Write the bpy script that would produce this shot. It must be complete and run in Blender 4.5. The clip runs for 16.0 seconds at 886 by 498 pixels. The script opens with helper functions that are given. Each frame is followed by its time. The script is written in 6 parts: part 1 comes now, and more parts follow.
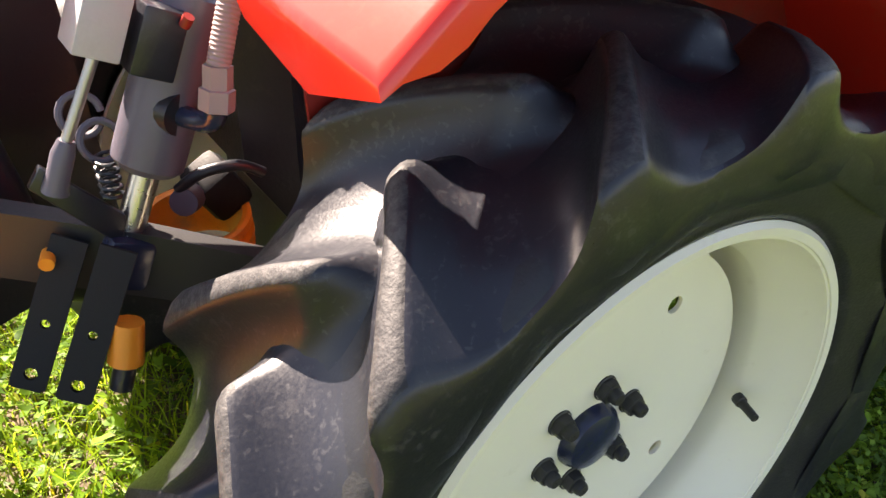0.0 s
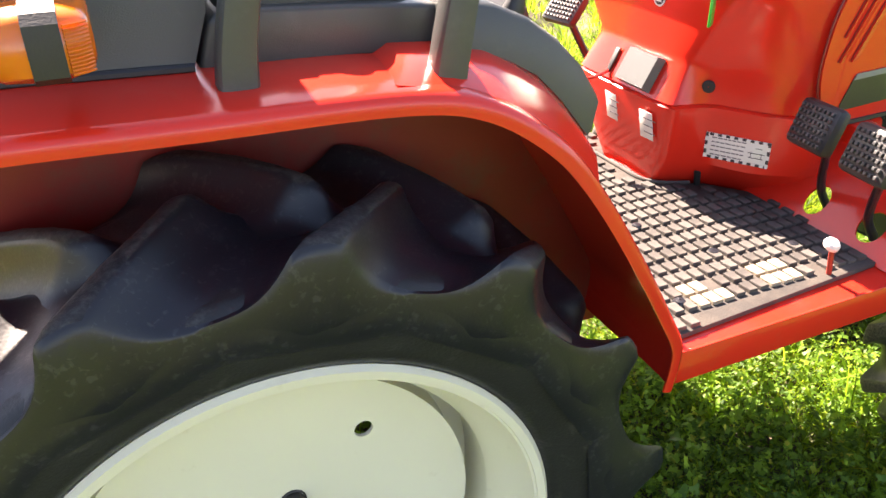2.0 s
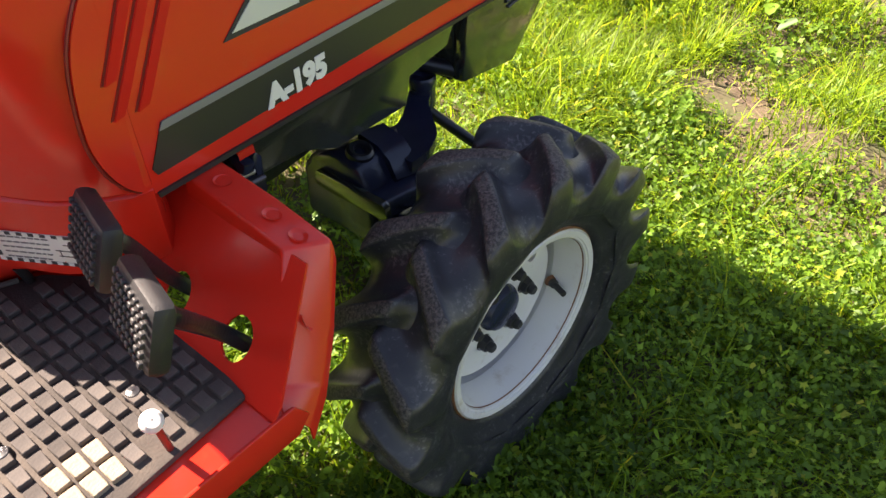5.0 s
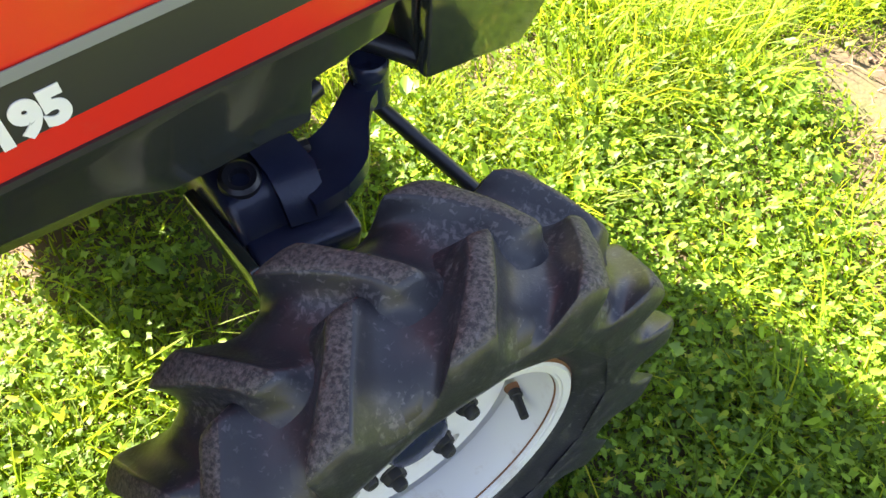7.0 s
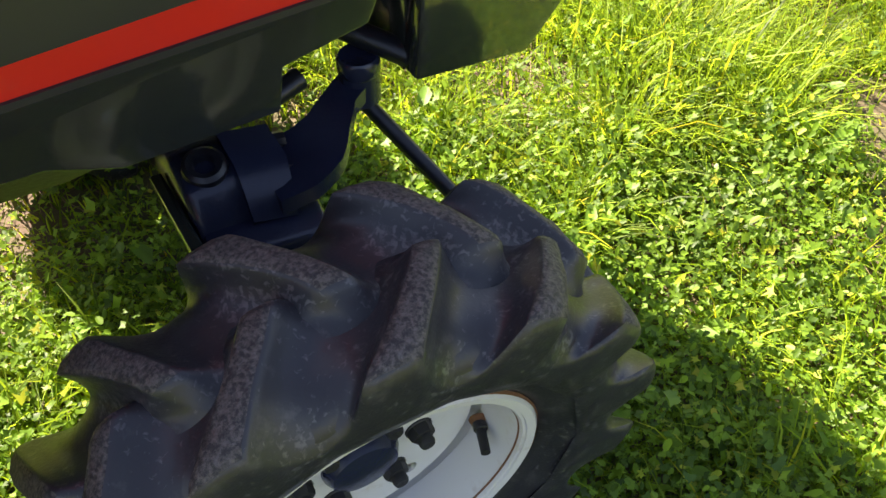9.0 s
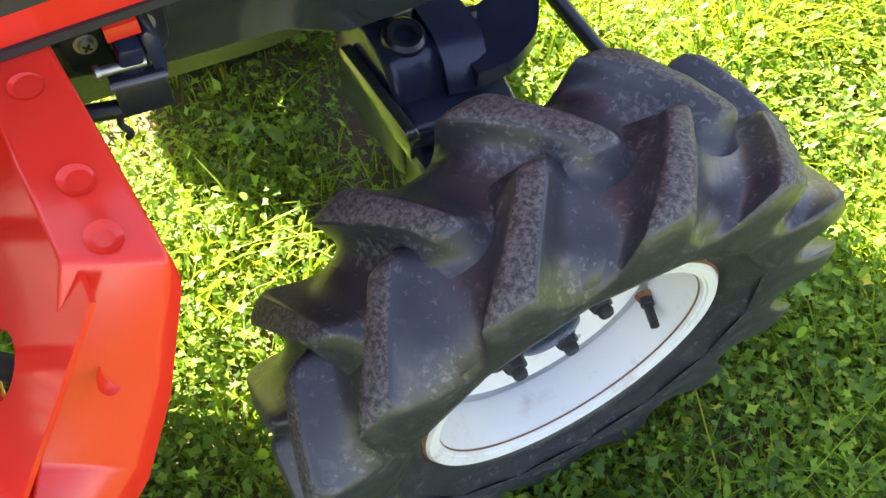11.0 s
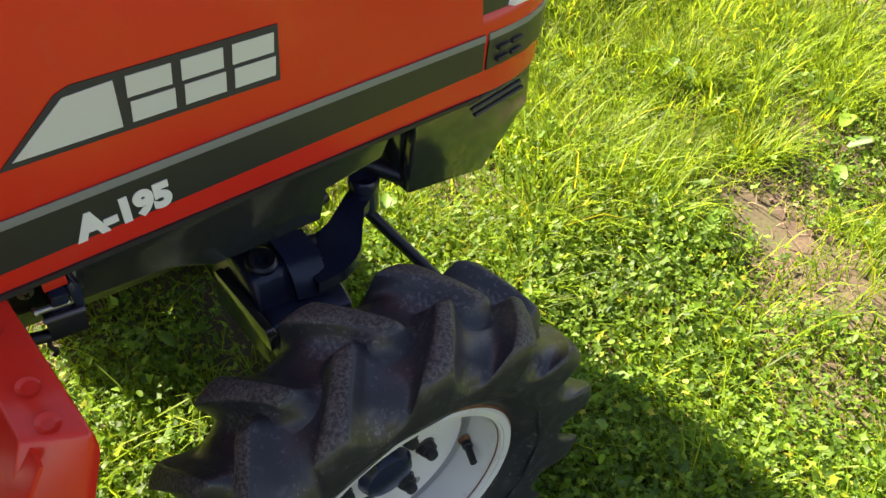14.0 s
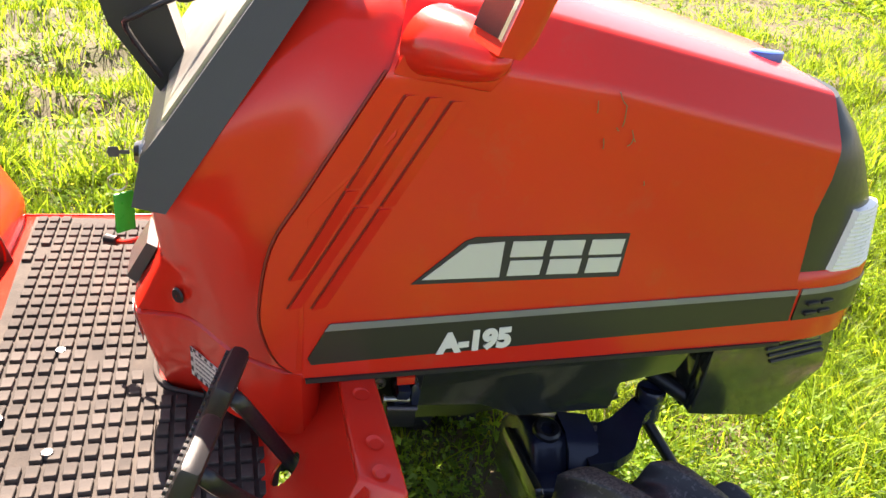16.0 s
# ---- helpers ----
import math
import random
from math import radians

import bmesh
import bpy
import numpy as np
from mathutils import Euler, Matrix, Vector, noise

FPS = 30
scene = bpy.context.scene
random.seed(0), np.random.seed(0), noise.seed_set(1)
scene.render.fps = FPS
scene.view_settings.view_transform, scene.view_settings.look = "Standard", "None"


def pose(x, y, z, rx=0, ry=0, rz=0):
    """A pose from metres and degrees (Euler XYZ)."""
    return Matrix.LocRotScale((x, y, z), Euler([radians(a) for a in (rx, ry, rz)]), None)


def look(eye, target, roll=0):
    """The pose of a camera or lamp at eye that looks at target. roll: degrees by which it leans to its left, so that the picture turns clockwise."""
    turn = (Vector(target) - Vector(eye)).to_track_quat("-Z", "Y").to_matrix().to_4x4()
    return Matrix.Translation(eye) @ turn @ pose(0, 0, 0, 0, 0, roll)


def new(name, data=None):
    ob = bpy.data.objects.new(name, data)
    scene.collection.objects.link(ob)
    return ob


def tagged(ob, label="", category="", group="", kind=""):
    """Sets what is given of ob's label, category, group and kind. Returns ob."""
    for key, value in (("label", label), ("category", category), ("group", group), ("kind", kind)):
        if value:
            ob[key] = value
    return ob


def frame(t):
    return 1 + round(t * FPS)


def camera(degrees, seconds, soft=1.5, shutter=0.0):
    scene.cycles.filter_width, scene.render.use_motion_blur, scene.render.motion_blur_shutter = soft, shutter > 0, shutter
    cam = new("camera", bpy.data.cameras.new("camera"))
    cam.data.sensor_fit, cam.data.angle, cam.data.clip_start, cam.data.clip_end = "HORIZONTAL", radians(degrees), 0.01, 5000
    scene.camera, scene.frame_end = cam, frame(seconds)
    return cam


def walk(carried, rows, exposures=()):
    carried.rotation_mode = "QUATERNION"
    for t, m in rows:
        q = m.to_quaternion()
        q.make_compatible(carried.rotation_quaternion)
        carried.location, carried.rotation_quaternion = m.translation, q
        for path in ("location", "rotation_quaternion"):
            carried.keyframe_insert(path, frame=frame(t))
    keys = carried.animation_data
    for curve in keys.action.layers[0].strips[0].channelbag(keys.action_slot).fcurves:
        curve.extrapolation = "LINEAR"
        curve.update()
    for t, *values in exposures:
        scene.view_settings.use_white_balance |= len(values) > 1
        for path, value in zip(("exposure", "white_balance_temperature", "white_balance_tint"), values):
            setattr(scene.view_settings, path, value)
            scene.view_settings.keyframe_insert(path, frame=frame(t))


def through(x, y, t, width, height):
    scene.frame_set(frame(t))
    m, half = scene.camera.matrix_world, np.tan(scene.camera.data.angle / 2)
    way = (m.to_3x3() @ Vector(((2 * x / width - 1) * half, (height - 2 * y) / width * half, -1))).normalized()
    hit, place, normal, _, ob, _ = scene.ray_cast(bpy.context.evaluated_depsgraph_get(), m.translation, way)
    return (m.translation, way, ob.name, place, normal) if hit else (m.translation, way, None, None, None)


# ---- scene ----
cam = camera(58.8, 16.0)
PATH = [
    (0, (-0.665, -0.837, 1.093), (0.295, 0.509, -0.032), 1.7),
    (0.3, (-0.618, -0.896, 1.146), (0.306, 0.54, 0.106), 4.1),
    (0.5, (-0.577, -0.93, 1.186), (0.335, 0.551, 0.199), 5.1),
    (1, (-0.45, -0.997, 1.218), (0.458, 0.531, 0.301), 4.8),
    (1.5, (-0.286, -1.077, 1.213), (0.521, 0.487, 0.262), 1.5),
    (2, (-0.223, -1.126, 1.206), (0.484, 0.464, 0.22), -0.8),
    (2.5, (-0.164, -1.173, 1.218), (0.642, 0.381, 0.25), -2.0),
    (3, (-0.074, -1.235, 1.266), (1.016, 0.145, 0.313), -2.7),
    (3.5, (0.054, -1.215, 1.271), (1.378, -0.088, 0.283), -1.8),
    (4, (0.269, -1.071, 1.287), (1.636, -0.088, 0.208), -0.1),
    (4.2, (0.338, -1.047, 1.301), (1.673, -0.065, 0.181), 0.3),
    (6.3, (0.99, -0.762, 1.226), (1.853, 0.094, -0.362), -0.8),
    (6.5, (1.046, -0.756, 1.213), (1.887, 0.133, -0.369), -0.7),
    (7, (1.164, -0.735, 1.154), (1.952, 0.219, -0.417), 0.7),
    (7.5, (1.244, -0.739, 1.109), (1.984, 0.279, -0.445), 0.1),
    (8, (1.292, -0.754, 1.087), (2.016, 0.307, -0.445), -0.1),
    (8.5, (1.302, -0.762, 1.079), (2.023, 0.313, -0.446), 0.2),
    (9, (1.255, -0.761, 1.095), (1.975, 0.302, -0.438), 2.1),
    (9.5, (1.174, -0.728, 1.097), (1.876, 0.296, -0.471), 3.7),
    (10, (1.082, -0.703, 1.09), (1.725, 0.266, -0.537), 3.7),
    (10.2, (1.046, -0.699, 1.082), (1.662, 0.251, -0.567), 3.5),
    (12.3, (1.113, -0.718, 1.101), (1.795, 0.162, -0.56), 3.3),
    (12.5, (1.139, -0.732, 1.117), (1.852, 0.149, -0.532), 3.2),
    (13, (1.158, -0.803, 1.206), (1.931, 0.124, -0.389), 2.3),
    (13.5, (1.098, -0.881, 1.287), (1.966, 0.127, -0.207), 3.3),
    (14, (1.004, -0.905, 1.327), (2.003, 0.172, -0.03), 5.7),
    (14.5, (0.846, -0.911, 1.346), (1.926, 0.261, 0.137), 5.3),
    (15, (0.697, -0.931, 1.403), (1.806, 0.351, 0.342), 4.0),
    (15.5, (0.684, -0.971, 1.399), (1.659, 0.488, 0.44), 5.0),
    (16, (0.836, -1.065, 1.361), (1.383, 0.629, 0.45), 7.5),
]
EXPOSURE = [(0, 2.89), (0.5, 3.09), (1, 3.19), (2, 3.19), (2.5, 3.04), (3, 2.59), (3.5, 2.19), (4.2, 2.24), (6.3, 3.09), (7, 3.39), (7.5, 3.09), (8, 2.64), (8.5, 2.49), (9, 2.59), (9.5, 3.24),
            (10, 3.89), (12.5, 3.79), (13, 3.34), (13.5, 2.79), (14, 2.34), (14.5, 2.39), (15, 2.64), (16, 2.64)]
walk(cam, [(t, look(e, g, r)) for t, e, g, r in PATH], [(t, s, 7650, 22) for t, s in EXPOSURE])

# ---- light ----
SUN_AZ, SUN_EL = radians(101), radians(43)   # azimuth from +x towards +y
world = bpy.data.worlds.new("world")
scene.world = world
world.use_nodes = True
wn = world.node_tree
sky = wn.nodes.new("ShaderNodeTexSky")
sky.sky_type, sky.sun_disc = "NISHITA", False
sky.sun_elevation, sky.sun_rotation = SUN_EL, radians(90) - SUN_AZ
wn.links.new(sky.outputs[0], wn.nodes["Background"].inputs[0])
wn.nodes["Background"].inputs[1].default_value = 0.055
sun = new("sun", bpy.data.lights.new("sun", "SUN"))
sun.data.energy, sun.data.angle, sun.data.color = 5.0, radians(0.53), (1.0, 0.95, 0.86)
sun_way = Vector((math.cos(SUN_AZ) * math.cos(SUN_EL), math.sin(SUN_AZ) * math.cos(SUN_EL), math.sin(SUN_EL)))
sun.matrix_world = look(sun_way * 20, (0, 0, 0))


# ---- materials ----
def material(name, base, rough=0.5, metal=0.0, vary=0.12, scale=6.0, grain=120.0, bump=0.05, dirt=None, dirt_amount=0.0,
             dirt_scale=9.0, coat=0.0, spec=0.5, rough_vary=0.1, per_object=0.0, dirt_lo=0.5, specks=0.0):
    m = bpy.data.materials.new(name)
    m.use_nodes = True
    t = m.node_tree
    n, l = t.nodes, t.links
    b = n["Principled BSDF"]
    tc = n.new("ShaderNodeTexCoord")
    big = n.new("ShaderNodeTexNoise")
    big.inputs["Scale"].default_value, big.inputs["Detail"].default_value = scale, 6
    fine = n.new("ShaderNodeTexNoise")
    fine.inputs["Scale"].default_value, fine.inputs["Detail"].default_value = grain, 4
    for q in (big, fine):
        l.new(tc.outputs["Object"], q.inputs["Vector"])
    mix = n.new("ShaderNodeMix")
    mix.data_type = "RGBA"
    mix.inputs["A"].default_value = (*[c * (1 - vary) for c in base], 1)
    mix.inputs["B"].default_value = (*[min(1, c * (1 + vary)) for c in base], 1)
    l.new(big.outputs["Fac"], mix.inputs["Factor"])
    colour = mix.outputs["Result"]
    if per_object:
        info = n.new("ShaderNodeObjectInfo")
        hsv = n.new("ShaderNodeHueSaturation")
        mr = n.new("ShaderNodeMapRange")
        mr.inputs["To Min"].default_value, mr.inputs["To Max"].default_value = 1 - per_object, 1 + per_object
        l.new(info.outputs["Random"], mr.inputs["Value"])
        l.new(mr.outputs[0], hsv.inputs["Value"])
        l.new(colour, hsv.inputs["Color"])
        colour = hsv.outputs[0]
    if dirt:
        dn = n.new("ShaderNodeTexNoise")
        dn.inputs["Scale"].default_value, dn.inputs["Detail"].default_value = dirt_scale, 9
        dn.inputs["Roughness"].default_value = 0.7
        l.new(tc.outputs["Object"], dn.inputs["Vector"])
        ramp = n.new("ShaderNodeValToRGB")
        ramp.color_ramp.elements[0].position, ramp.color_ramp.elements[1].position = dirt_lo, min(1, dirt_lo + 0.2)
        l.new(dn.outputs["Fac"], ramp.inputs["Fac"])
        sc = n.new("ShaderNodeMath")
        sc.operation = "MULTIPLY"
        sc.inputs[1].default_value = dirt_amount
        l.new(ramp.outputs[0], sc.inputs[0])
        dm = n.new("ShaderNodeMix")
        dm.data_type = "RGBA"
        dm.inputs["B"].default_value = (*dirt, 1)
        l.new(sc.outputs[0], dm.inputs["Factor"])
        l.new(colour, dm.inputs["A"])
        colour = dm.outputs["Result"]
    if specks:
        sn = n.new("ShaderNodeTexNoise")
        sn.inputs["Scale"].default_value, sn.inputs["Detail"].default_value, sn.inputs["Distortion"].default_value = 150, 3, 0.6
        where = n.new("ShaderNodeTexNoise")
        where.inputs["Scale"].default_value, where.inputs["Detail"].default_value = 17, 3
        both = n.new("ShaderNodeMath")
        both.operation = "MULTIPLY_ADD"
        both.inputs[1].default_value = 0.55
        sr = n.new("ShaderNodeValToRGB")
        sr.color_ramp.elements[0].position, sr.color_ramp.elements[1].position = 0.88, 1.0
        for q in (sn, where):
            l.new(tc.outputs["Object"], q.inputs["Vector"])
        l.new(where.outputs["Fac"], both.inputs[0])
        l.new(sn.outputs["Fac"], both.inputs[2])
        l.new(both.outputs[0], sr.inputs["Fac"])
        am = n.new("ShaderNodeMath")
        am.operation = "MULTIPLY"
        am.inputs[1].default_value = specks
        l.new(sr.outputs[0], am.inputs[0])
        sm = n.new("ShaderNodeMix")
        sm.data_type = "RGBA"
        sm.inputs["B"].default_value = (0.34, 0.33, 0.32, 1)
        l.new(am.outputs[0], sm.inputs["Factor"])
        l.new(colour, sm.inputs["A"])
        colour = sm.outputs["Result"]
    l.new(colour, b.inputs["Base Color"])
    rr = n.new("ShaderNodeMapRange")
    rr.inputs["To Min"].default_value, rr.inputs["To Max"].default_value = max(0.02, rough - rough_vary), min(1, rough + rough_vary)
    l.new(fine.outputs["Fac"], rr.inputs["Value"])
    l.new(rr.outputs[0], b.inputs["Roughness"])
    b.inputs["Metallic"].default_value = metal
    b.inputs["Specular IOR Level"].default_value = spec
    b.inputs["Coat Weight"].default_value = coat
    b.inputs["Coat Roughness"].default_value = 0.08
    if bump:
        bp = n.new("ShaderNodeBump")
        bp.inputs["Strength"].default_value, bp.inputs["Distance"].default_value = bump, 0.004
        l.new(fine.outputs["Fac"], bp.inputs["Height"])
        l.new(bp.outputs[0], b.inputs["Normal"])
    return m


def leaf_material(name, c0, c1, through, glow=1.5, hue=0.485, gloss=0.03):
    m = bpy.data.materials.new(name)
    m.use_nodes = True
    t = m.node_tree
    n, l = t.nodes, t.links
    n.remove(n["Principled BSDF"])
    geo = n.new("ShaderNodeNewGeometry")
    ramp = n.new("ShaderNodeValToRGB")
    ramp.color_ramp.elements[0].color, ramp.color_ramp.elements[1].color = (*c0, 1), (*c1, 1)
    e = ramp.color_ramp.elements.new(0.93)
    e.color = (*c1, 1)
    ramp.color_ramp.elements[-1].color = (c1[0] * 1.6 + 0.05, c1[1] * 1.05, c1[2] * 1.2, 1)
    l.new(geo.outputs["Random Per Island"], ramp.inputs["Fac"])
    pos = n.new("ShaderNodeTexNoise")
    pos.inputs["Scale"].default_value = 2.2
    tc = n.new("ShaderNodeTexCoord")
    l.new(tc.outputs["Object"], pos.inputs["Vector"])
    hsv = n.new("ShaderNodeHueSaturation")
    mr = n.new("ShaderNodeMapRange")
    mr.inputs["To Min"].default_value, mr.inputs["To Max"].default_value = 0.6, 1.35
    l.new(pos.outputs["Fac"], mr.inputs["Value"])
    l.new(mr.outputs[0], hsv.inputs["Value"])
    l.new(ramp.outputs[0], hsv.inputs["Color"])
    d, tr, g = n.new("ShaderNodeBsdfDiffuse"), n.new("ShaderNodeBsdfTranslucent"), n.new("ShaderNodeBsdfGlossy")
    g.inputs["Roughness"].default_value = 0.5
    l.new(hsv.outputs[0], d.inputs["Color"])
    br = n.new("ShaderNodeHueSaturation")
    br.inputs["Value"].default_value = glow
    br.inputs["Hue"].default_value = hue
    l.new(hsv.outputs[0], br.inputs["Color"])
    l.new(br.outputs[0], tr.inputs["Color"])
    m1, m2 = n.new("ShaderNodeMixShader"), n.new("ShaderNodeMixShader")
    m1.inputs[0].default_value, m2.inputs[0].default_value = through, gloss
    l.new(d.outputs[0], m1.inputs[1])
    l.new(tr.outputs[0], m1.inputs[2])
    l.new(m1.outputs[0], m2.inputs[1])
    l.new(g.outputs[0], m2.inputs[2])
    l.new(m2.outputs[0], n["Material Output"].inputs[0])
    return m


M = {
    "red": material("red_paint", (0.69, 0.029, 0.015), 0.20, vary=0.08, scale=3, grain=400, bump=0.012, coat=0.22, spec=0.4, rough_vary=0.05,
                    dirt=(0.42, 0.12, 0.06), dirt_amount=0.25, dirt_scale=14, dirt_lo=0.58),
    # red darkened to carry shade in arch and slots, with grime mixed in
    "red_in": material("red_paint_darkened", (0.22, 0.014, 0.009), 0.45, vary=0.2, scale=8, grain=300, bump=0.03,
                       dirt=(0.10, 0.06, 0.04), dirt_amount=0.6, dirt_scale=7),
    "rubber": material("tyre_rubber", (0.020, 0.0205, 0.022), 0.42, vary=0.4, scale=14, grain=260, bump=0.15, rough_vary=0.16,
                       dirt=(0.17, 0.16, 0.15), dirt_amount=0.4, dirt_scale=24, dirt_lo=0.58, spec=0.35),
    "lug": material("lug_rubber", (0.012, 0.013, 0.018), 0.36, vary=0.4, scale=16, grain=300, bump=0.05, rough_vary=0.16,
                    dirt=(0.15, 0.14, 0.13), dirt_amount=0.3, dirt_scale=26, dirt_lo=0.60, spec=0.45, specks=0.06),
    "lug_dusty": material("dusty_lug_top", (0.034, 0.032, 0.032), 0.6, vary=0.4, scale=22, grain=320, bump=0.3, rough_vary=0.15,
                          dirt=(0.18, 0.155, 0.135), dirt_amount=0.62, dirt_scale=230, dirt_lo=0.42, spec=0.3, specks=0.15),
    "lug_worn": material("worn_lug_top", (0.018, 0.018, 0.020), 0.6, vary=0.4, scale=22, grain=300, bump=0.2, rough_vary=0.15,
                         dirt=(0.075, 0.072, 0.070), dirt_amount=0.6, dirt_scale=90, dirt_lo=0.42, spec=0.3),
    "rubber_front": material("muddy_tyre_rubber", (0.026, 0.026, 0.031), 0.36, vary=0.4, scale=14, grain=300, bump=0.08, rough_vary=0.16,
                             dirt=(0.17, 0.16, 0.15), dirt_amount=0.4, dirt_scale=30, dirt_lo=0.56, spec=0.5, specks=0.2),
    "rust": material("rusty_seam", (0.20, 0.085, 0.035), 0.85, vary=0.5, scale=60, grain=300, bump=0.3),
    "cream": material("cream_paint", (0.72, 0.69, 0.58), 0.35, vary=0.05, scale=7, grain=300, bump=0.02,
                      dirt=(0.36, 0.27, 0.17), dirt_amount=0.35, dirt_scale=18, dirt_lo=0.62),
    "white": material("white_paint", (0.66, 0.65, 0.63), 0.40, vary=0.10, scale=6, grain=300, bump=0.02,
                      dirt=(0.36, 0.26, 0.16), dirt_amount=0.55, dirt_scale=20, dirt_lo=0.56),
    "black": material("black_plastic", (0.018, 0.018, 0.019), 0.5, vary=0.2, grain=500, bump=0.08),
    "black_iron": material("black_painted_iron", (0.012, 0.013, 0.018), 0.33, vary=0.3, scale=20, grain=180, bump=0.12,
                           dirt=(0.07, 0.055, 0.04), dirt_amount=0.5, dirt_scale=22, dirt_lo=0.58),
    "blue_iron": material("blue_black_iron", (0.018, 0.023, 0.048), 0.22, vary=0.3, scale=18, grain=220, bump=0.1,
                          dirt=(0.05, 0.045, 0.045), dirt_amount=0.4, dirt_scale=22, dirt_lo=0.6),
    "skirt": material("dark_green_black_sheet", (0.030, 0.034, 0.027), 0.14, vary=0.3, scale=8, grain=9, bump=0.35, spec=1.0, coat=0.6),
    "grey": material("grey_plastic", (0.055, 0.058, 0.056), 0.4, vary=0.12, scale=9, grain=700, bump=0.12,
                     dirt=(0.12, 0.118, 0.11), dirt_amount=0.4, dirt_scale=12, dirt_lo=0.55),
    "tread": material("worn_black_rubber", (0.030, 0.030, 0.031), 0.5, vary=0.3, scale=30, grain=400, bump=0.1, dirt=(0.20, 0.19, 0.18), dirt_amount=0.5, dirt_scale=60, dirt_lo=0.52),
    "dash": material("slate_grey_plastic", (0.055, 0.060, 0.066), 0.5, vary=0.1, scale=9, grain=700, bump=0.1),
    "seat": material("seat_vinyl", (0.016, 0.016, 0.017), 0.6, vary=0.15, scale=9, grain=350, bump=0.08, spec=0.15),
    "mat": material("rubber_mat", (0.060, 0.053, 0.049), 0.85, vary=0.3, scale=11, grain=260, bump=0.2,
                    dirt=(0.14, 0.115, 0.095), dirt_amount=0.5, dirt_scale=8, dirt_lo=0.48, spec=0.15),
    "stud": material("worn_rubber_stud", (0.078, 0.070, 0.066), 0.85, vary=0.3, scale=11, grain=260, bump=0.2, per_object=0.25,
                     dirt=(0.15, 0.125, 0.105), dirt_amount=0.5, dirt_scale=10, dirt_lo=0.48, spec=0.15),
    "patch": material("dried_mud", (0.27, 0.22, 0.16), 0.9, vary=0.2, scale=40, grain=260, bump=0.4),
    "steel": material("bare_steel", (0.55, 0.54, 0.52), 0.3, 1.0, vary=0.2, scale=25, grain=200, bump=0.05),
    "zinc": material("zinc_plate", (0.42, 0.41, 0.38), 0.42, 0.9, vary=0.2, scale=25, grain=200, bump=0.06),
    "alu": material("dull_grey_metal", (0.40, 0.40, 0.41), 0.55, 0.0, vary=0.08, scale=20, grain=300, bump=0.05, dirt=(0.25, 0.24, 0.23), dirt_amount=0.4, dirt_scale=20),
    "silver": material("silver_grey_letter", (0.62, 0.64, 0.65), 0.4, 0.2, vary=0.05, bump=0.01),
    "stripe": material("charcoal_stripe", (0.028, 0.03, 0.026), 0.35, vary=0.1, bump=0.02),
    "stripe_grey": material("grey_stripe", (0.20, 0.21, 0.205), 0.4, vary=0.06, bump=0.02),
    "paper": material("sticker_paper", (0.74, 0.74, 0.70), 0.45, vary=0.06, scale=40, bump=0.02),
    "ink": material("ink", (0.03, 0.03, 0.035), 0.5, vary=0.1, bump=0.0),
    "print": material("grey_print", (0.16, 0.16, 0.17), 0.5, vary=0.1, bump=0.0),
    "orange_metal": material("orange_paint", (0.75, 0.24, 0.02), 0.4, vary=0.15, scale=14, grain=220, bump=0.08,
                             dirt=(0.12, 0.06, 0.03), dirt_amount=0.6, dirt_scale=16, dirt_lo=0.55),
    "green": material("green_plastic", (0.02, 0.42, 0.05), 0.3, vary=0.05, bump=0.01),
    "hose": material("pale_pink_hose", (0.30, 0.20, 0.19), 0.5, vary=0.12, scale=30, bump=0.1),
    "purple": material("primer_grey_steel", (0.085, 0.078, 0.10), 0.4, vary=0.15, scale=16, grain=200, bump=0.06),
    "lens_clear": material("ribbed_lamp_lens", (0.82, 0.82, 0.80), 0.3, vary=0.05, bump=0.0, coat=0.4),
    "soil": material("soil", (0.085, 0.058, 0.036), 0.95, vary=0.5, scale=9, grain=70, bump=0.9,
                     dirt=(0.06, 0.075, 0.022), dirt_amount=0.75, dirt_scale=5, dirt_lo=0.42),
    "clod": material("dry_soil", (0.13, 0.088, 0.057), 0.95, vary=0.35, scale=20, grain=80, bump=0.8),
    "straw": material("dry_straw", (0.20, 0.15, 0.08), 0.8, vary=0.3, scale=6, bump=0.05),
    "grass": leaf_material("grass_blade", (0.034, 0.068, 0.005), (0.225, 0.345, 0.018), 0.45, 2.3, 0.490, 0.012),
    "herb": leaf_material("herb_leaf", (0.036, 0.086, 0.012), (0.170, 0.305, 0.028), 0.46, 2.4, 0.484, 0.016),
    "broad": leaf_material("broad_leaf", (0.055, 0.125, 0.018), (0.150, 0.290, 0.032), 0.40, 2.3, 0.486, 0.025),
    "badge_blue": material("blue_enamel", (0.04, 0.10, 0.42), 0.2, vary=0.05, bump=0.0, coat=0.3),
    "amber": material("amber_lens", (0.85, 0.18, 0.008), 0.16, vary=0.08, bump=0.0, coat=0.5),
}
M["mirror"] = material("mirror_glass", (0.85, 0.86, 0.87), 0.03, 1.0, vary=0.01, bump=0.0, rough_vary=0.01)
amb = M["amber"].node_tree.nodes["Principled BSDF"]
amb.inputs["Transmission Weight"].default_value = 0.25


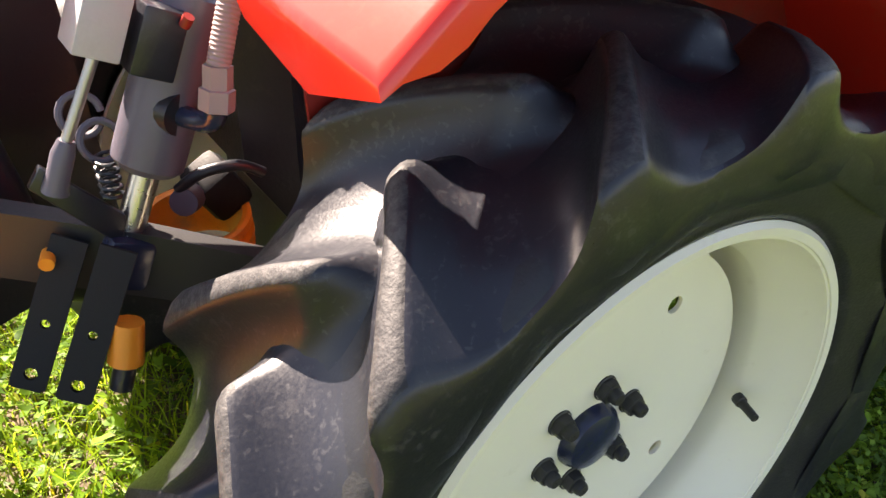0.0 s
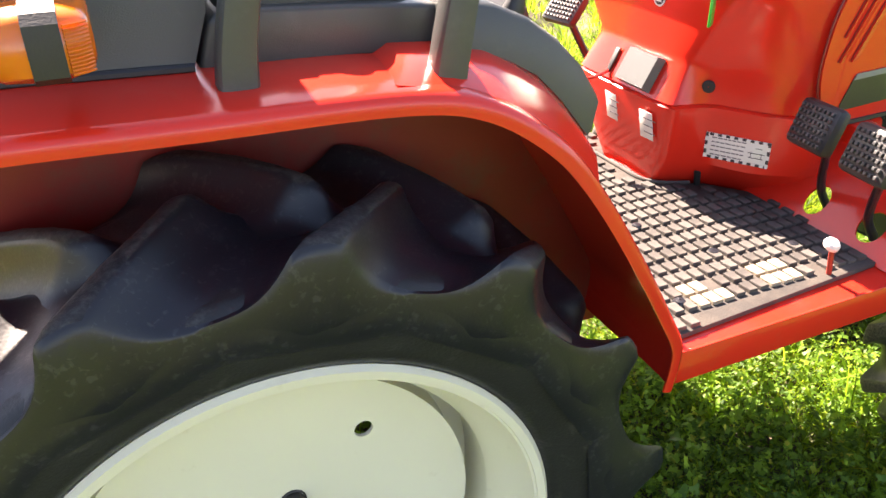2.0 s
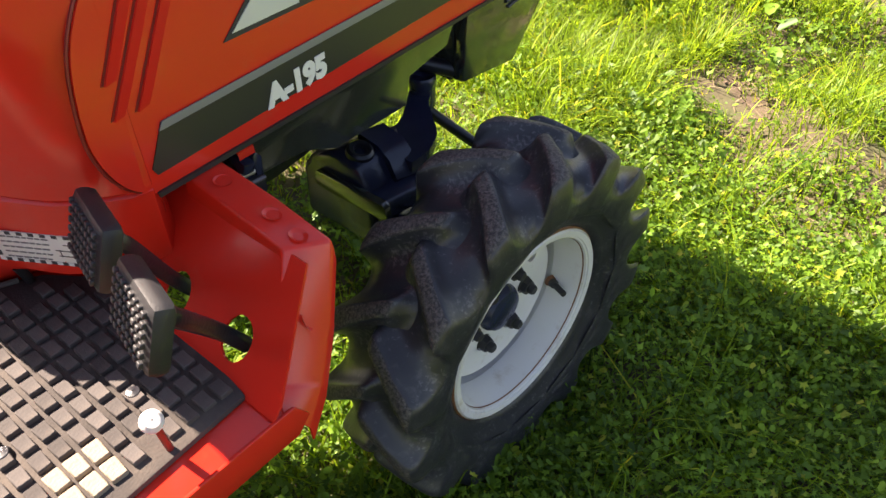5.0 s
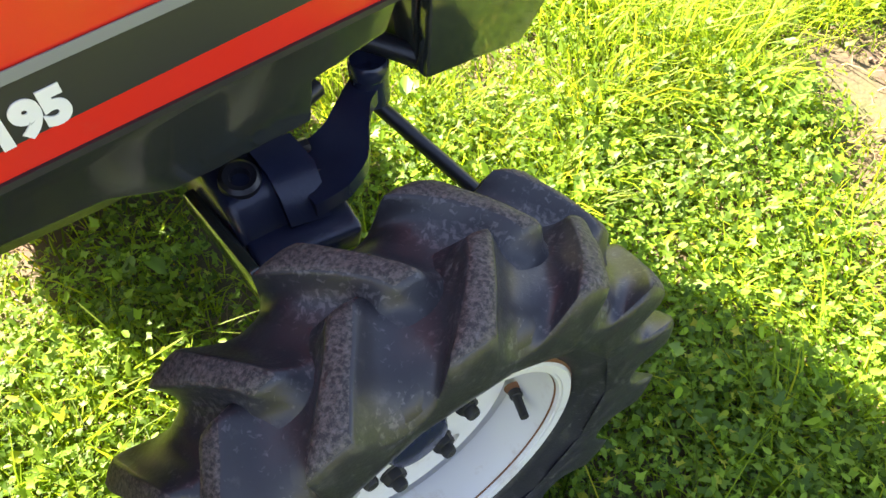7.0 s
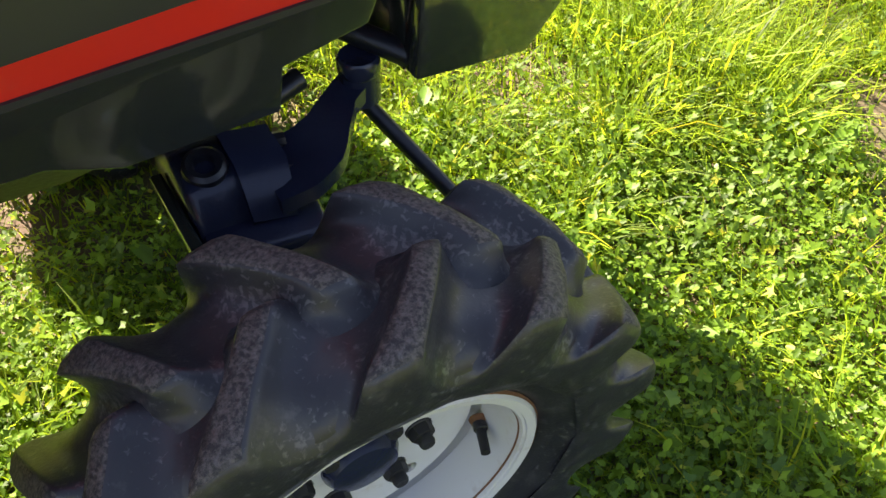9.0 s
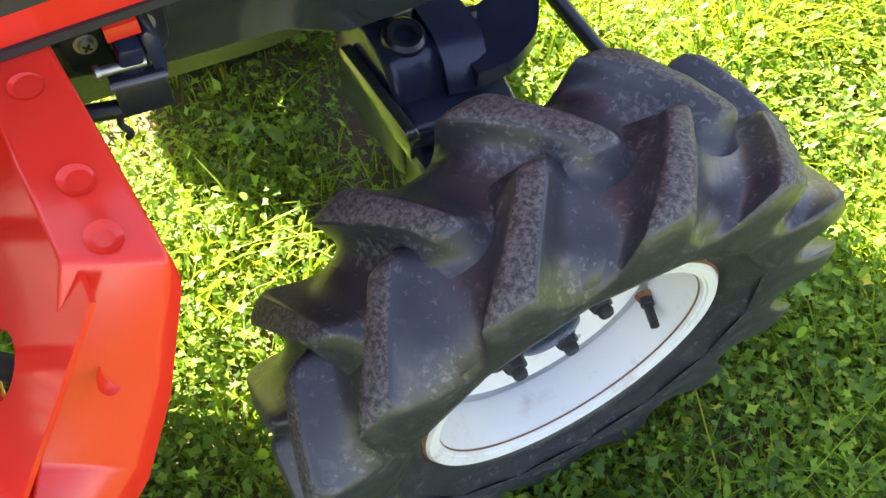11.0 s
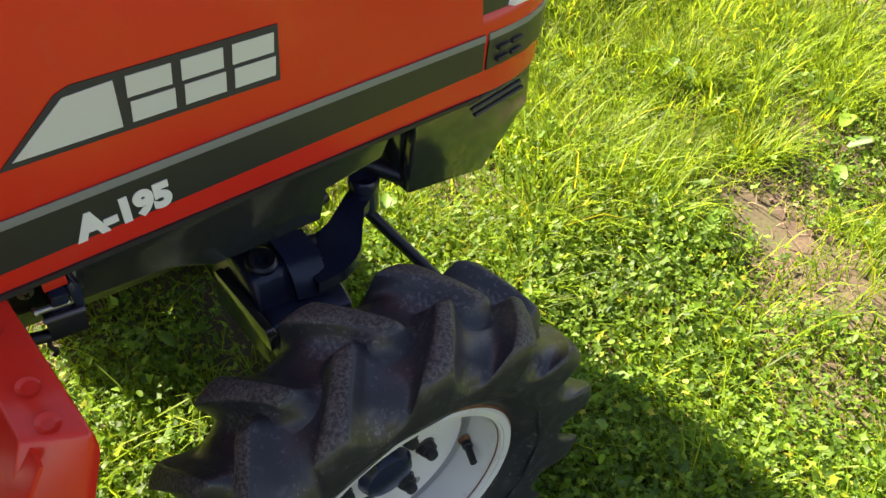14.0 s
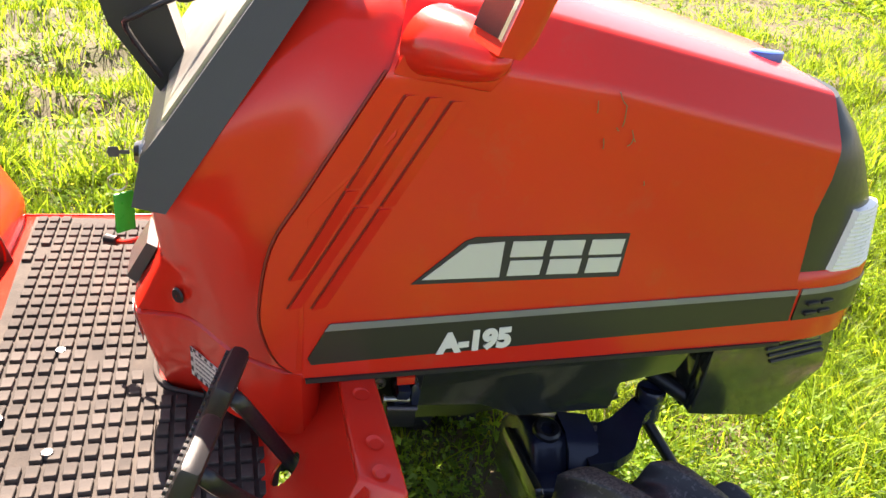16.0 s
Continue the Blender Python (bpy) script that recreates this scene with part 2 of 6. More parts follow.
# ---- mesh helpers ----
def finish(bm, mat, name, smooth=38):
    me = bpy.data.meshes.new(name)
    bmesh.ops.recalc_face_normals(bm, faces=bm.faces)
    for f in bm.faces:
        f.smooth = True
    bm.to_mesh(me)
    bm.free()
    me.set_sharp_from_angle(angle=radians(smooth))
    for q in (mat if isinstance(mat, (list, tuple)) else (mat,)):
        me.materials.append(M[q])
    return me


def thing(name, at, label, category, group="", kind=""):
    ob = tagged(new(name), label, category, group, kind)
    ob.location = at
    return ob


def part(name, bm, mat, parent, label="", smooth=38):
    ob = new(name, finish(bm, mat, name, smooth))
    ob.parent = parent
    root = parent
    while root.parent:
        root = root.parent
    if parent is root:
        ob.matrix_parent_inverse = Matrix.Translation(-Vector(root.location))
    if label:
        tagged(ob, label)
    return ob


def bevel(bm, width, angle=30, segments=2):
    if width:
        ed = [e for e in bm.edges if len(e.link_faces) == 2 and e.calc_face_angle(0) > radians(angle)]
        bmesh.ops.bevel(bm, geom=ed, offset=width, segments=segments, affect="EDGES", profile=0.5, clamp_overlap=True)
    return bm


def box(c, s, b=0.0, turn=None, segments=2):
    bm = bmesh.new()
    bmesh.ops.create_cube(bm, size=1)
    bmesh.ops.scale(bm, vec=s, verts=bm.verts)
    bevel(bm, b, segments=segments)
    bm.transform(Matrix.Translation(c) @ (turn.to_4x4() if turn else Matrix()))
    return bm


def prism(poly, axis, a0, a1, b=0.0, segments=2):
    """A polygon in the two other axes, pulled along axis from a0 to a1."""
    bm = bmesh.new()
    put = {"x": lambda p, a: (a, p[0], p[1]), "y": lambda p, a: (p[0], a, p[1]), "z": lambda p, a: (p[0], p[1], a)}[axis]
    lo = [bm.verts.new(put(p, a0)) for p in poly]
    hi = [bm.verts.new(put(p, a1)) for p in poly]
    n = len(poly)
    bm.faces.new(lo)
    bm.faces.new(hi[::-1])
    for i in range(n):
        bm.faces.new((lo[i], lo[(i + 1) % n], hi[(i + 1) % n], hi[i]))
    bmesh.ops.recalc_face_normals(bm, faces=bm.faces)
    return bevel(bm, b, segments=segments)


def loft(rings, closed=True, caps=True):
    bm = bmesh.new()
    rows = [[bm.verts.new(p) for p in r] for r in rings]
    n = len(rows[0])
    for a, b in zip(rows, rows[1:]):
        for i in range(n if closed else n - 1):
            j = (i + 1) % n
            bm.faces.new((a[i], a[j], b[j], b[i]))
    if caps and closed:
        bm.faces.new(rows[0][::-1])
        bm.faces.new(rows[-1])
    return bm


def tube(pts, radius, seg=12, closed_ends=True, squash=1.0):
    """A round bar along points; radius a number or one per point."""
    pts = [Vector(p) for p in pts]
    rad = radius if isinstance(radius, (list, tuple)) else [radius] * len(pts)
    rings, side = [], None
    for i, p in enumerate(pts):
        d = (pts[min(i + 1, len(pts) - 1)] - pts[max(i - 1, 0)]).normalized()
        if side is None:
            side = d.orthogonal().normalized()
        side = (side - d * side.dot(d)).normalized()
        up = d.cross(side)
        rings.append([p + (side * math.cos(a) + up * math.sin(a) * squash) * rad[i] for a in (2 * math.pi * k / seg for k in range(seg))])
    return loft(rings, caps=closed_ends)


def lathe(profile, seg=64, closed=False):
    """(radius, y) turned round the y axis."""
    return loft([[(r * math.cos(a), y, r * math.sin(a)) for a in (2 * math.pi * k / seg for k in range(seg))] for r, y in profile], caps=False)


def smooth_line(pts, steps=6):
    """Catmull-Rom through points."""
    pts = [Vector(p) for p in pts]
    out = []
    for i in range(len(pts) - 1):
        p0, p1, p2, p3 = pts[max(i - 1, 0)], pts[i], pts[i + 1], pts[min(i + 2, len(pts) - 1)]
        for k in range(steps):
            t = k / steps
            out.append(0.5 * (2 * p1 + (p2 - p0) * t + (2 * p0 - 5 * p1 + 4 * p2 - p3) * t * t + (3 * p1 - p0 - 3 * p2 + p3) * t ** 3))
    return out + [pts[-1]]


def merge(*bms):
    out = bmesh.new()
    for b in bms:
        me = bpy.data.meshes.new("m")
        b.to_mesh(me)
        out.from_mesh(me)
        bpy.data.meshes.remove(me)
        b.free()
    return out


def plate(outline, holes, thick, m):
    """A flat plate with holes, in its own x and y, thick along z, laid by the matrix m."""
    bm = bmesh.new()
    for loop in (outline, *holes):
        vs = [bm.verts.new((p[0], p[1], 0)) for p in loop]
        for i in range(len(vs)):
            bm.edges.new((vs[i], vs[(i + 1) % len(vs)]))
    bmesh.ops.triangle_fill(bm, use_beauty=True, use_dissolve=False, edges=bm.edges[:])
    got = bmesh.ops.extrude_face_region(bm, geom=bm.faces[:])
    bmesh.ops.translate(bm, vec=(0, 0, thick), verts=[g for g in got["geom"] if isinstance(g, bmesh.types.BMVert)])
    bm.transform(m)
    return bm


def ring2d(c, rx, ry=None, n=20, turn=0.0):
    ry = ry or rx
    out = []
    for k in range(n):
        a = 2 * math.pi * k / n
        x, y = rx * math.cos(a), ry * math.sin(a)
        out.append((c[0] + x * math.cos(turn) - y * math.sin(turn), c[1] + x * math.sin(turn) + y * math.cos(turn)))
    return out


def moved(bm, m):
    bm.transform(m)
    return bm


YC = 0.11   # the tractor's middle line


def mirror(bm):
    bm.transform(Matrix.Translation((0, 2 * YC, 0)) @ Matrix.Diagonal((1, -1, 1, 1)))
    bmesh.ops.reverse_faces(bm, faces=bm.faces)
    return bm


# ---- ground ----
def ground_z(x, y):
    s = min(1.0, max(0.0, (x - 0.1) / 1.0))
    s = s * s * (3 - 2 * s)
    z = -0.125 + 0.068 * s
    z += 0.018 * noise.noise(Vector((x * 1.1, y * 1.1, 0.3))) + 0.012 * noise.noise(Vector((x * 3.3, y * 3.3, 1.7)))
    away = max(0.0, min(1.0, max((x - 2.15) / 0.9, (y - 1.0) / 0.9, (-0.9 - x) / 0.8, (-1.2 - y) / 0.8)))
    hum = noise.noise(Vector((x * 0.9 + 0.45 * y, y * 1.5 - 0.5 * x, 7.7)))
    z += away * (0.13 * max(0.0, hum + 0.1) + 0.03 * noise.noise(Vector((x * 2.6, y * 2.6, 2.2))))
    far = max(0.0, min(1.0, max((x - 2.0) / 0.8, (y - 0.9) / 0.8)))
    z += far * 0.075 * noise.noise(Vector((x * 1.5 + 0.9 * y, y * 2.4 - 0.9 * x, 3.1)))
    for bx, by, br, bh in ((1.35, 2.9, 0.5, 0.08), (2.0, 3.7, 0.6, 0.08)):
        d = ((x - bx) ** 2 + (y - by) ** 2) / br ** 2
        z += bh * math.exp(-d * 2)
    return z


def make_ground():
    bm = bmesh.new()
    xs = [-60, -30, -15, -8, -5, -3.5] + [-2.5 + 0.1 * i for i in range(76)] + [6, 8, 12, 20, 40, 70]
    ys = [-60, -30, -15, -8, -5, -3.2] + [-2.2 + 0.1 * i for i in range(81)] + [7, 9, 13, 22, 42, 70]
    grid = [[bm.verts.new((x, y, ground_z(x, y))) for y in ys] for x in xs]
    for i in range(len(xs) - 1):
        for j in range(len(ys) - 1):
            bm.faces.new((grid[i][j], grid[i + 1][j], grid[i + 1][j + 1], grid[i][j + 1]))
    ob = new("ground", finish(bm, "soil", "ground"))
    tagged(ob, "brown field soil with moss under low green weeds", "ground", kind="structure")


make_ground()


def mesh_from(name, co, faces_flat, sizes, mat):
    me = bpy.data.meshes.new(name)
    me.vertices.add(len(co))
    me.vertices.foreach_set("co", np.ascontiguousarray(co, dtype=np.float32).ravel())
    me.loops.add(len(faces_flat))
    me.loops.foreach_set("vertex_index", np.ascontiguousarray(faces_flat, dtype=np.int32))
    starts = np.concatenate(([0], np.cumsum(sizes)[:-1])).astype(np.int32)
    me.polygons.add(len(sizes))
    me.polygons.foreach_set("loop_start", starts)
    me.polygons.foreach_set("use_smooth", np.ones(len(sizes), dtype=bool))
    me.update(calc_edges=True)
    me.materials.append(M[mat])
    return me


rng = np.random.default_rng(7)


def gz(x, y):
    return np.array([ground_z(float(a), float(b)) for a, b in zip(x, y)])


def density(x, y):
    """Thick and bare patches in the weeds, about -1 to 1."""
    return np.array([noise.noise(Vector((float(a) * 1.7 + 5, float(b) * 1.7, 4.2))) + 0.6 * noise.noise(Vector((float(a) * 4.5, float(b) * 4.5, 9.0))) for a, b in zip(x, y)])


BARE = ((2.0, 0.42, 0.20), (2.42, -0.2, 0.11), (2.25, -0.27, 0.09), (1.45, 2.75, 0.65), (1.9, 3.5, 0.35), (3.35, -0.72, 0.12), (2.9, 0.14, 0.10), (6.3, 5.2, 0.7), (7.4, 4.3, 0.9), (4.5, 1.07, 0.15), (3.0, -0.25, 0.09), (0.75, -0.45, 0.1))


def scatter(n, x0, x1, y0, y1, bare):
    x, y = rng.uniform(x0, x1, n), rng.uniform(y0, y1, n)
    d = density(x, y) + 0.42 * np.array([noise.noise(Vector((float(a) * 8.5, float(c) * 8.5, 5.5))) for a, c in zip(x, y)])
    warp = np.array([1 + 0.9 * noise.noise(Vector((float(a) * 6, float(c) * 6, 1.1))) for a, c in zip(x, y)])
    for bx, by, br in BARE:
        br = br * warp
        d -= 0.42 * np.exp(-((x - bx) ** 2 + (y - by) ** 2) / br ** 2)
    keep = d + rng.normal(0, 0.12, n) > bare
    return x[keep], y[keep], d[keep]


def tuft(x, y):
    """How tall the growth is here, 0.4 to 2."""
    return np.array([0.95 + 1.35 * noise.noise(Vector((float(a) * 1.4 + 0.6 * float(b) + 3, float(b) * 2.3, 6.1))) + 0.6 * noise.noise(Vector((float(a) * 5, float(b) * 5, 3.3))) for a, b in zip(x, y)]).clip(0.3, 2.3)


def blades(name, n, area, height, width, bare, mat, lean=0.5):
    x, y, _ = scatter(n, *area, bare)
    n = len(x)
    z = gz(x, y)
    a = rng.uniform(0, 2 * np.pi, n)
    h = height * rng.uniform(0.45, 1.25, n) * tuft(x, y)
    w = width * rng.uniform(0.6, 1.3, n)
    ln = lean * rng.uniform(0.1, 1.5, n) * h
    ux, uy = np.cos(a), np.sin(a)
    b = a + np.pi / 2 + rng.normal(0, 0.5, n)
    sx, sy = np.cos(b), np.sin(b)
    co = np.zeros((n, 7, 3))
    for k, (f, q) in enumerate(((0, 1.0), (0.4, 0.9), (0.75, 0.6))):
        cx, cy, cz = x + ux * ln * f ** 1.8, y + uy * ln * f ** 1.8, z + h * (f - 0.18 * f * f * lean)
        co[:, 2 * k] = np.stack((cx - sx * w * q / 2, cy - sy * w * q / 2, cz), 1)
        co[:, 2 * k + 1] = np.stack((cx + sx * w * q / 2, cy + sy * w * q / 2, cz), 1)
    co[:, 6] = np.stack((x + ux * ln * 1.15, y + uy * ln * 1.15, z + h * (0.95 - 0.25 * lean)), 1)
    base = np.arange(n)[:, None] * 7
    f = np.concatenate((base + [0, 1, 3, 2], base + [2, 3, 5, 4], base + [4, 5, 6]), 1)
    return new(name, mesh_from(name, co.reshape(-1, 3), f.ravel(), np.tile([4, 4, 3], n), mat))


def herbs(name, n, area, size, height, bare, mat, lobes=3):
    """Low weeds: clusters of lobed leaves on short stalks."""
    x, y, _ = scatter(n, *area, bare)
    n = len(x)
    z = gz(x, y) + height * rng.uniform(0.15, 1.0, n)
    s = size * rng.uniform(0.5, 1.25, n)
    a0 = rng.uniform(0, 2 * np.pi, n)
    ta, tb = rng.normal(0, 0.38, n), rng.normal(0, 0.38, n)
    shape = np.array([(0.0, 0.0, 0.0), (0.38, 0.24, 0.05), (0.68, 0.30, 0.05), (1.0, 0.0, -0.05), (0.68, -0.30, 0.05), (0.38, -0.24, 0.05), (0.58, 0.0, -0.03)])
    cos, faces, sizes, off = [], [], [], 0
    for k in range(lobes):
        a = a0 + (k - (lobes - 1) / 2) * (2.1 if lobes == 3 else 1.25) + rng.normal(0, 0.12, n)
        c, d = np.cos(a)[:, None], np.sin(a)[:, None]
        sc = s[:, None] * rng.uniform(0.8, 1.1, n)[:, None]
        lx, ly = shape[None, :, 0] * sc, shape[None, :, 1] * sc
        px, py = lx * c - ly * d, lx * d + ly * c
        pz = shape[None, :, 2] * sc + px * ta[:, None] + py * tb[:, None]
        cos.append(np.stack((x[:, None] + px, y[:, None] + py, z[:, None] + pz), 2))
        base = np.arange(n)[:, None] * 7 + off
        faces.append(np.concatenate((base + [0, 1, 2, 6], base + [2, 3, 6], base + [3, 4, 6], base + [4, 5, 0, 6]), 1).ravel())
        sizes.append(np.tile([4, 3, 3, 4], n))
        off += n * 7
    return new(name, mesh_from(name, np.concatenate([c.reshape(-1, 3) for c in cos]), np.concatenate(faces), np.concatenate(sizes), mat))


def clumps(name, n, area, height, width, each, mat, spread=0.05):
    """Tussocks: many blades that rise from one foot and lean outwards."""
    cx, cy, _ = scatter(n, *area, -0.45)
    n = len(cx)
    big = rng.uniform(0.55, 1.35, n)
    k = np.repeat(np.arange(n), each)
    m = n * each
    a = rng.uniform(0, 2 * np.pi, m)
    q = np.sqrt(rng.uniform(0, 1, m)) * spread * big[k]
    x, y = cx[k] + np.cos(a) * q, cy[k] + np.sin(a) * q
    z = gz(cx, cy)[k] - 0.01
    h = height * big[k] * rng.uniform(0.45, 1.15, m)
    ln = h * rng.uniform(0.15, 0.95, m)
    d = a + rng.normal(0, 0.6, m)
    ux, uy = np.cos(d), np.sin(d)
    sx, sy = -np.sin(d + rng.normal(0, 0.5, m)), np.cos(d)
    w = width * rng.uniform(0.6, 1.3, m)
    co = np.zeros((m, 7, 3))
    for j, (f, g) in enumerate(((0, 0.8), (0.42, 1.0), (0.78, 0.65))):
        px, py, pz = x + ux * ln * f ** 1.9, y + uy * ln * f ** 1.9, z + h * (f - 0.16 * f * f)
        co[:, 2 * j] = np.stack((px - sx * w * g / 2, py - sy * w * g / 2, pz), 1)
        co[:, 2 * j + 1] = np.stack((px + sx * w * g / 2, py + sy * w * g / 2, pz), 1)
    co[:, 6] = np.stack((x + ux * ln * 1.2, y + uy * ln * 1.2, z + h * 0.80), 1)
    base = np.arange(m)[:, None] * 7
    f = np.concatenate((base + [0, 1, 3, 2], base + [2, 3, 5, 4], base + [4, 5, 6]), 1)
    return new(name, mesh_from(name, co.reshape(-1, 3), f.ravel(), np.tile([4, 4, 3], m), mat))


def rosettes(name, n, area, size, stalk, each, mat, bare, tips=5, notch=0.42, wide=1.75, oval=0.0):
    """Weeds with several stalked leaves round one foot; each leaf a fan of pointed lobes, hollow along its middle."""
    cx, cy, _ = scatter(n, *area, bare)
    n = len(cx)
    k = np.repeat(np.arange(n), each)
    m = n * each
    big = rng.uniform(0.55, 1.25, n)[k]
    a = rng.uniform(0, 2 * np.pi, m)
    rise = rng.uniform(0.35, 1.35, m)
    ln = stalk * big * rng.uniform(0.45, 1.2, m)
    lx, ly, lz = cx[k] + np.cos(a) * np.cos(rise) * ln, cy[k] + np.sin(a) * np.cos(rise) * ln, gz(cx, cy)[k] + np.sin(rise) * ln
    s = size * big * rng.uniform(0.6, 1.2, m)
    out = [(0.0, 0.0)]
    for i in range(max(0, 2 * tips - 1)):
        g = wide * (2 * i / (2 * tips - 2) - 1)
        r = (1.0 - 0.22 * abs(g) / wide) if i % 2 == 0 else notch
        out.append((r * math.cos(g), r * math.sin(g)))
    if oval:
        out = [(0.0, 0.0)] + [(0.5 - 0.5 * math.cos(q), -oval * math.sin(q) * (1.1 - 0.35 * (0.5 - 0.5 * math.cos(q)))) for q in (0.7, 1.5, 2.4)] + [(1.0, 0.0)]
        out += [(u, -v) for u, v in out[-2:0:-1]]
    out = np.array(out)
    turn = a + rng.normal(0, 0.5, m)
    tilt, roll = rng.normal(-0.15, 0.42, m).clip(-0.9, 0.8), rng.normal(0, 0.35, m).clip(-0.8, 0.8)
    c, d = np.cos(turn)[:, None], np.sin(turn)[:, None]
    lobe = s[:, None] * rng.uniform(0.84, 1.12, (m, len(out)))
    u, v = out[None, :, 0] * lobe, out[None, :, 1] * lobe
    px, py = lx[:, None] + u * c - v * d, ly[:, None] + u * d + v * c
    pz = lz[:, None] + u * np.tan(tilt)[:, None] + v * np.tan(roll)[:, None] + 0.22 * np.abs(v) - 0.35 * u * u / s[:, None]
    nv = len(out)
    co = np.stack((px, py, pz), 2).reshape(-1, 3)
    base = np.arange(m)[:, None] * nv
    tri = np.array([q for i in range(1, nv - 1) for q in (0, i, i + 1)])
    return new(name, mesh_from(name, co, (base + tri).ravel(), np.full(m * (nv - 2), 3), mat))


NEAR = (-1.3, 3.6, -1.6, 2.2)
SHADY = (0.2, 2.6, -1.25, 0.35)
FAR = (-3.0, 9.0, 1.6, 9.0)
FAR2 = (3.4, 9.0, -3.0, 2.4)
AROUND = ((-7.0, 9.0, -7.0, -1.5), (-7.0, -1.2, -1.6, 2.0), (-7.0, -2.9, 1.8, 9.0), (3.4, 9.0, -7.0, -2.9), (-7.0, 12.0, 8.8, 14.0), (8.8, 14.0, -7.0, 9.0))
for args in (("grass", 50000, NEAR, 0.075, 0.0042, -0.65, "grass", 0.8), ("grass", 34000, FAR, 0.12, 0.009, -0.75, "grass", 0.75),
             ("grass", 26000, FAR2, 0.10, 0.006, -0.5, "grass", 0.75), ("grass", 13000, (1.7, 4.0, -0.6, 2.0), 0.12, 0.0042, -0.15, "grass", 0.85),
             ("grass", 1500, (0.2, 1.9, -0.95, 0.6), 0.11, 0.0045, 0.05, "grass", 1.0), ("grass", 2400, (1.0, 3.0, -1.3, -0.3), 0.13, 0.0035, -0.1, "grass", 1.2)):
    tagged(blades(*args), "bright green meadow grass growing in tufts", "grass", kind="stuff")
for args in (("grass", 640, (1.75, 4.2, -0.1, 2.4), 0.15, 0.0042, 60, "grass", 0.06), ("grass", 170, (0.0, 2.4, -1.4, 0.2), 0.12, 0.0042, 26, "grass", 0.03), ("grass", 260, (-1.2, 1.8, 0.7, 2.4), 0.17, 0.006, 50, "grass", 0.06),
             ("grass", 620, (3.6, 8.5, -2.4, 6.0), 0.19, 0.0055, 70, "grass", 0.11), ("grass", 420, (-3.0, 4.0, 2.2, 7.0), 0.19, 0.006, 70, "grass", 0.11)):
    tagged(clumps(*args), "lush green tussocks of long meadow grass", "grass", kind="stuff")
for args in (("weeds", 15000, NEAR, 0.012, 0.045, -0.45, "herb", 3), ("weeds", 9000, NEAR, 0.013, 0.06, -0.25, "herb", 5),
             ("weeds", 7500, FAR, 0.05, 0.08, -0.4, "herb", 3), ("weeds", 6000, FAR2, 0.038, 0.07, -0.4, "herb", 3)):
    tagged(herbs(*args), "low broad-leaved green weeds covering the soil", "weeds", kind="stuff")
for args in (("weeds", 3600, SHADY, 0.0115, 0.085, 10, "herb", -0.40, 4, 0.62), ("weeds", 3200, SHADY, 0.0115, 0.105, 10, "herb", -0.28, 5, 0.46), ("weeds", 200, SHADY, 0.017, 0.10, 6, "broad", -0.1, 7, 0.70),
             ("weeds", 3400, (2.5, 4.4, -1.6, 2.2), 0.012, 0.08, 7, "herb", -0.40, 4, 0.62), ("weeds", 2000, (-1.3, 0.3, -1.4, 1.6), 0.018, 0.08, 7, "herb", -0.50, 4, 0.74), ("weeds", 2000, (0.0, 3.0, 0.35, 2.4), 0.013, 0.08, 7, "herb", -0.40, 4, 0.62)):
    tagged(rosettes(*args), "leafy green weeds with deeply lobed leaves", "weeds", kind="stuff")
for args in (("weeds", 2200, SHADY, 0.0135, 0.11, 10, "herb", -0.35, 0, 0, 0, 0.36), ("weeds", 110, SHADY, 0.052, 0.075, 5, "broad", -0.2, 0, 0, 0, 0.27), ("weeds", 26, (2.2, 4.2, -1.0, 1.4), 0.075, 0.10, 6, "broad", -0.1, 0, 0, 0, 0.27)):
    tagged(rosettes(*args), "weeds with smooth oval green leaves", "weeds", kind="stuff")
for area in AROUND:
    n = int(120 * (area[1] - area[0]) * (area[3] - area[2]))
    tagged(blades("grass", n, area, 0.13, 0.055, -0.95, "grass", 1.3), "bright green meadow grass growing in tufts", "grass", kind="stuff")
    tagged(herbs("weeds", n // 5, area, 0.10, 0.08, -0.5, "herb", 3), "low broad-leaved green weeds covering the soil", "weeds", kind="stuff")
tagged(blades("straw", 7000, NEAR, 0.045, 0.003, -0.9, "straw", 2.2), "dry straw and dead stems lying on the soil", "straw", kind="stuff")


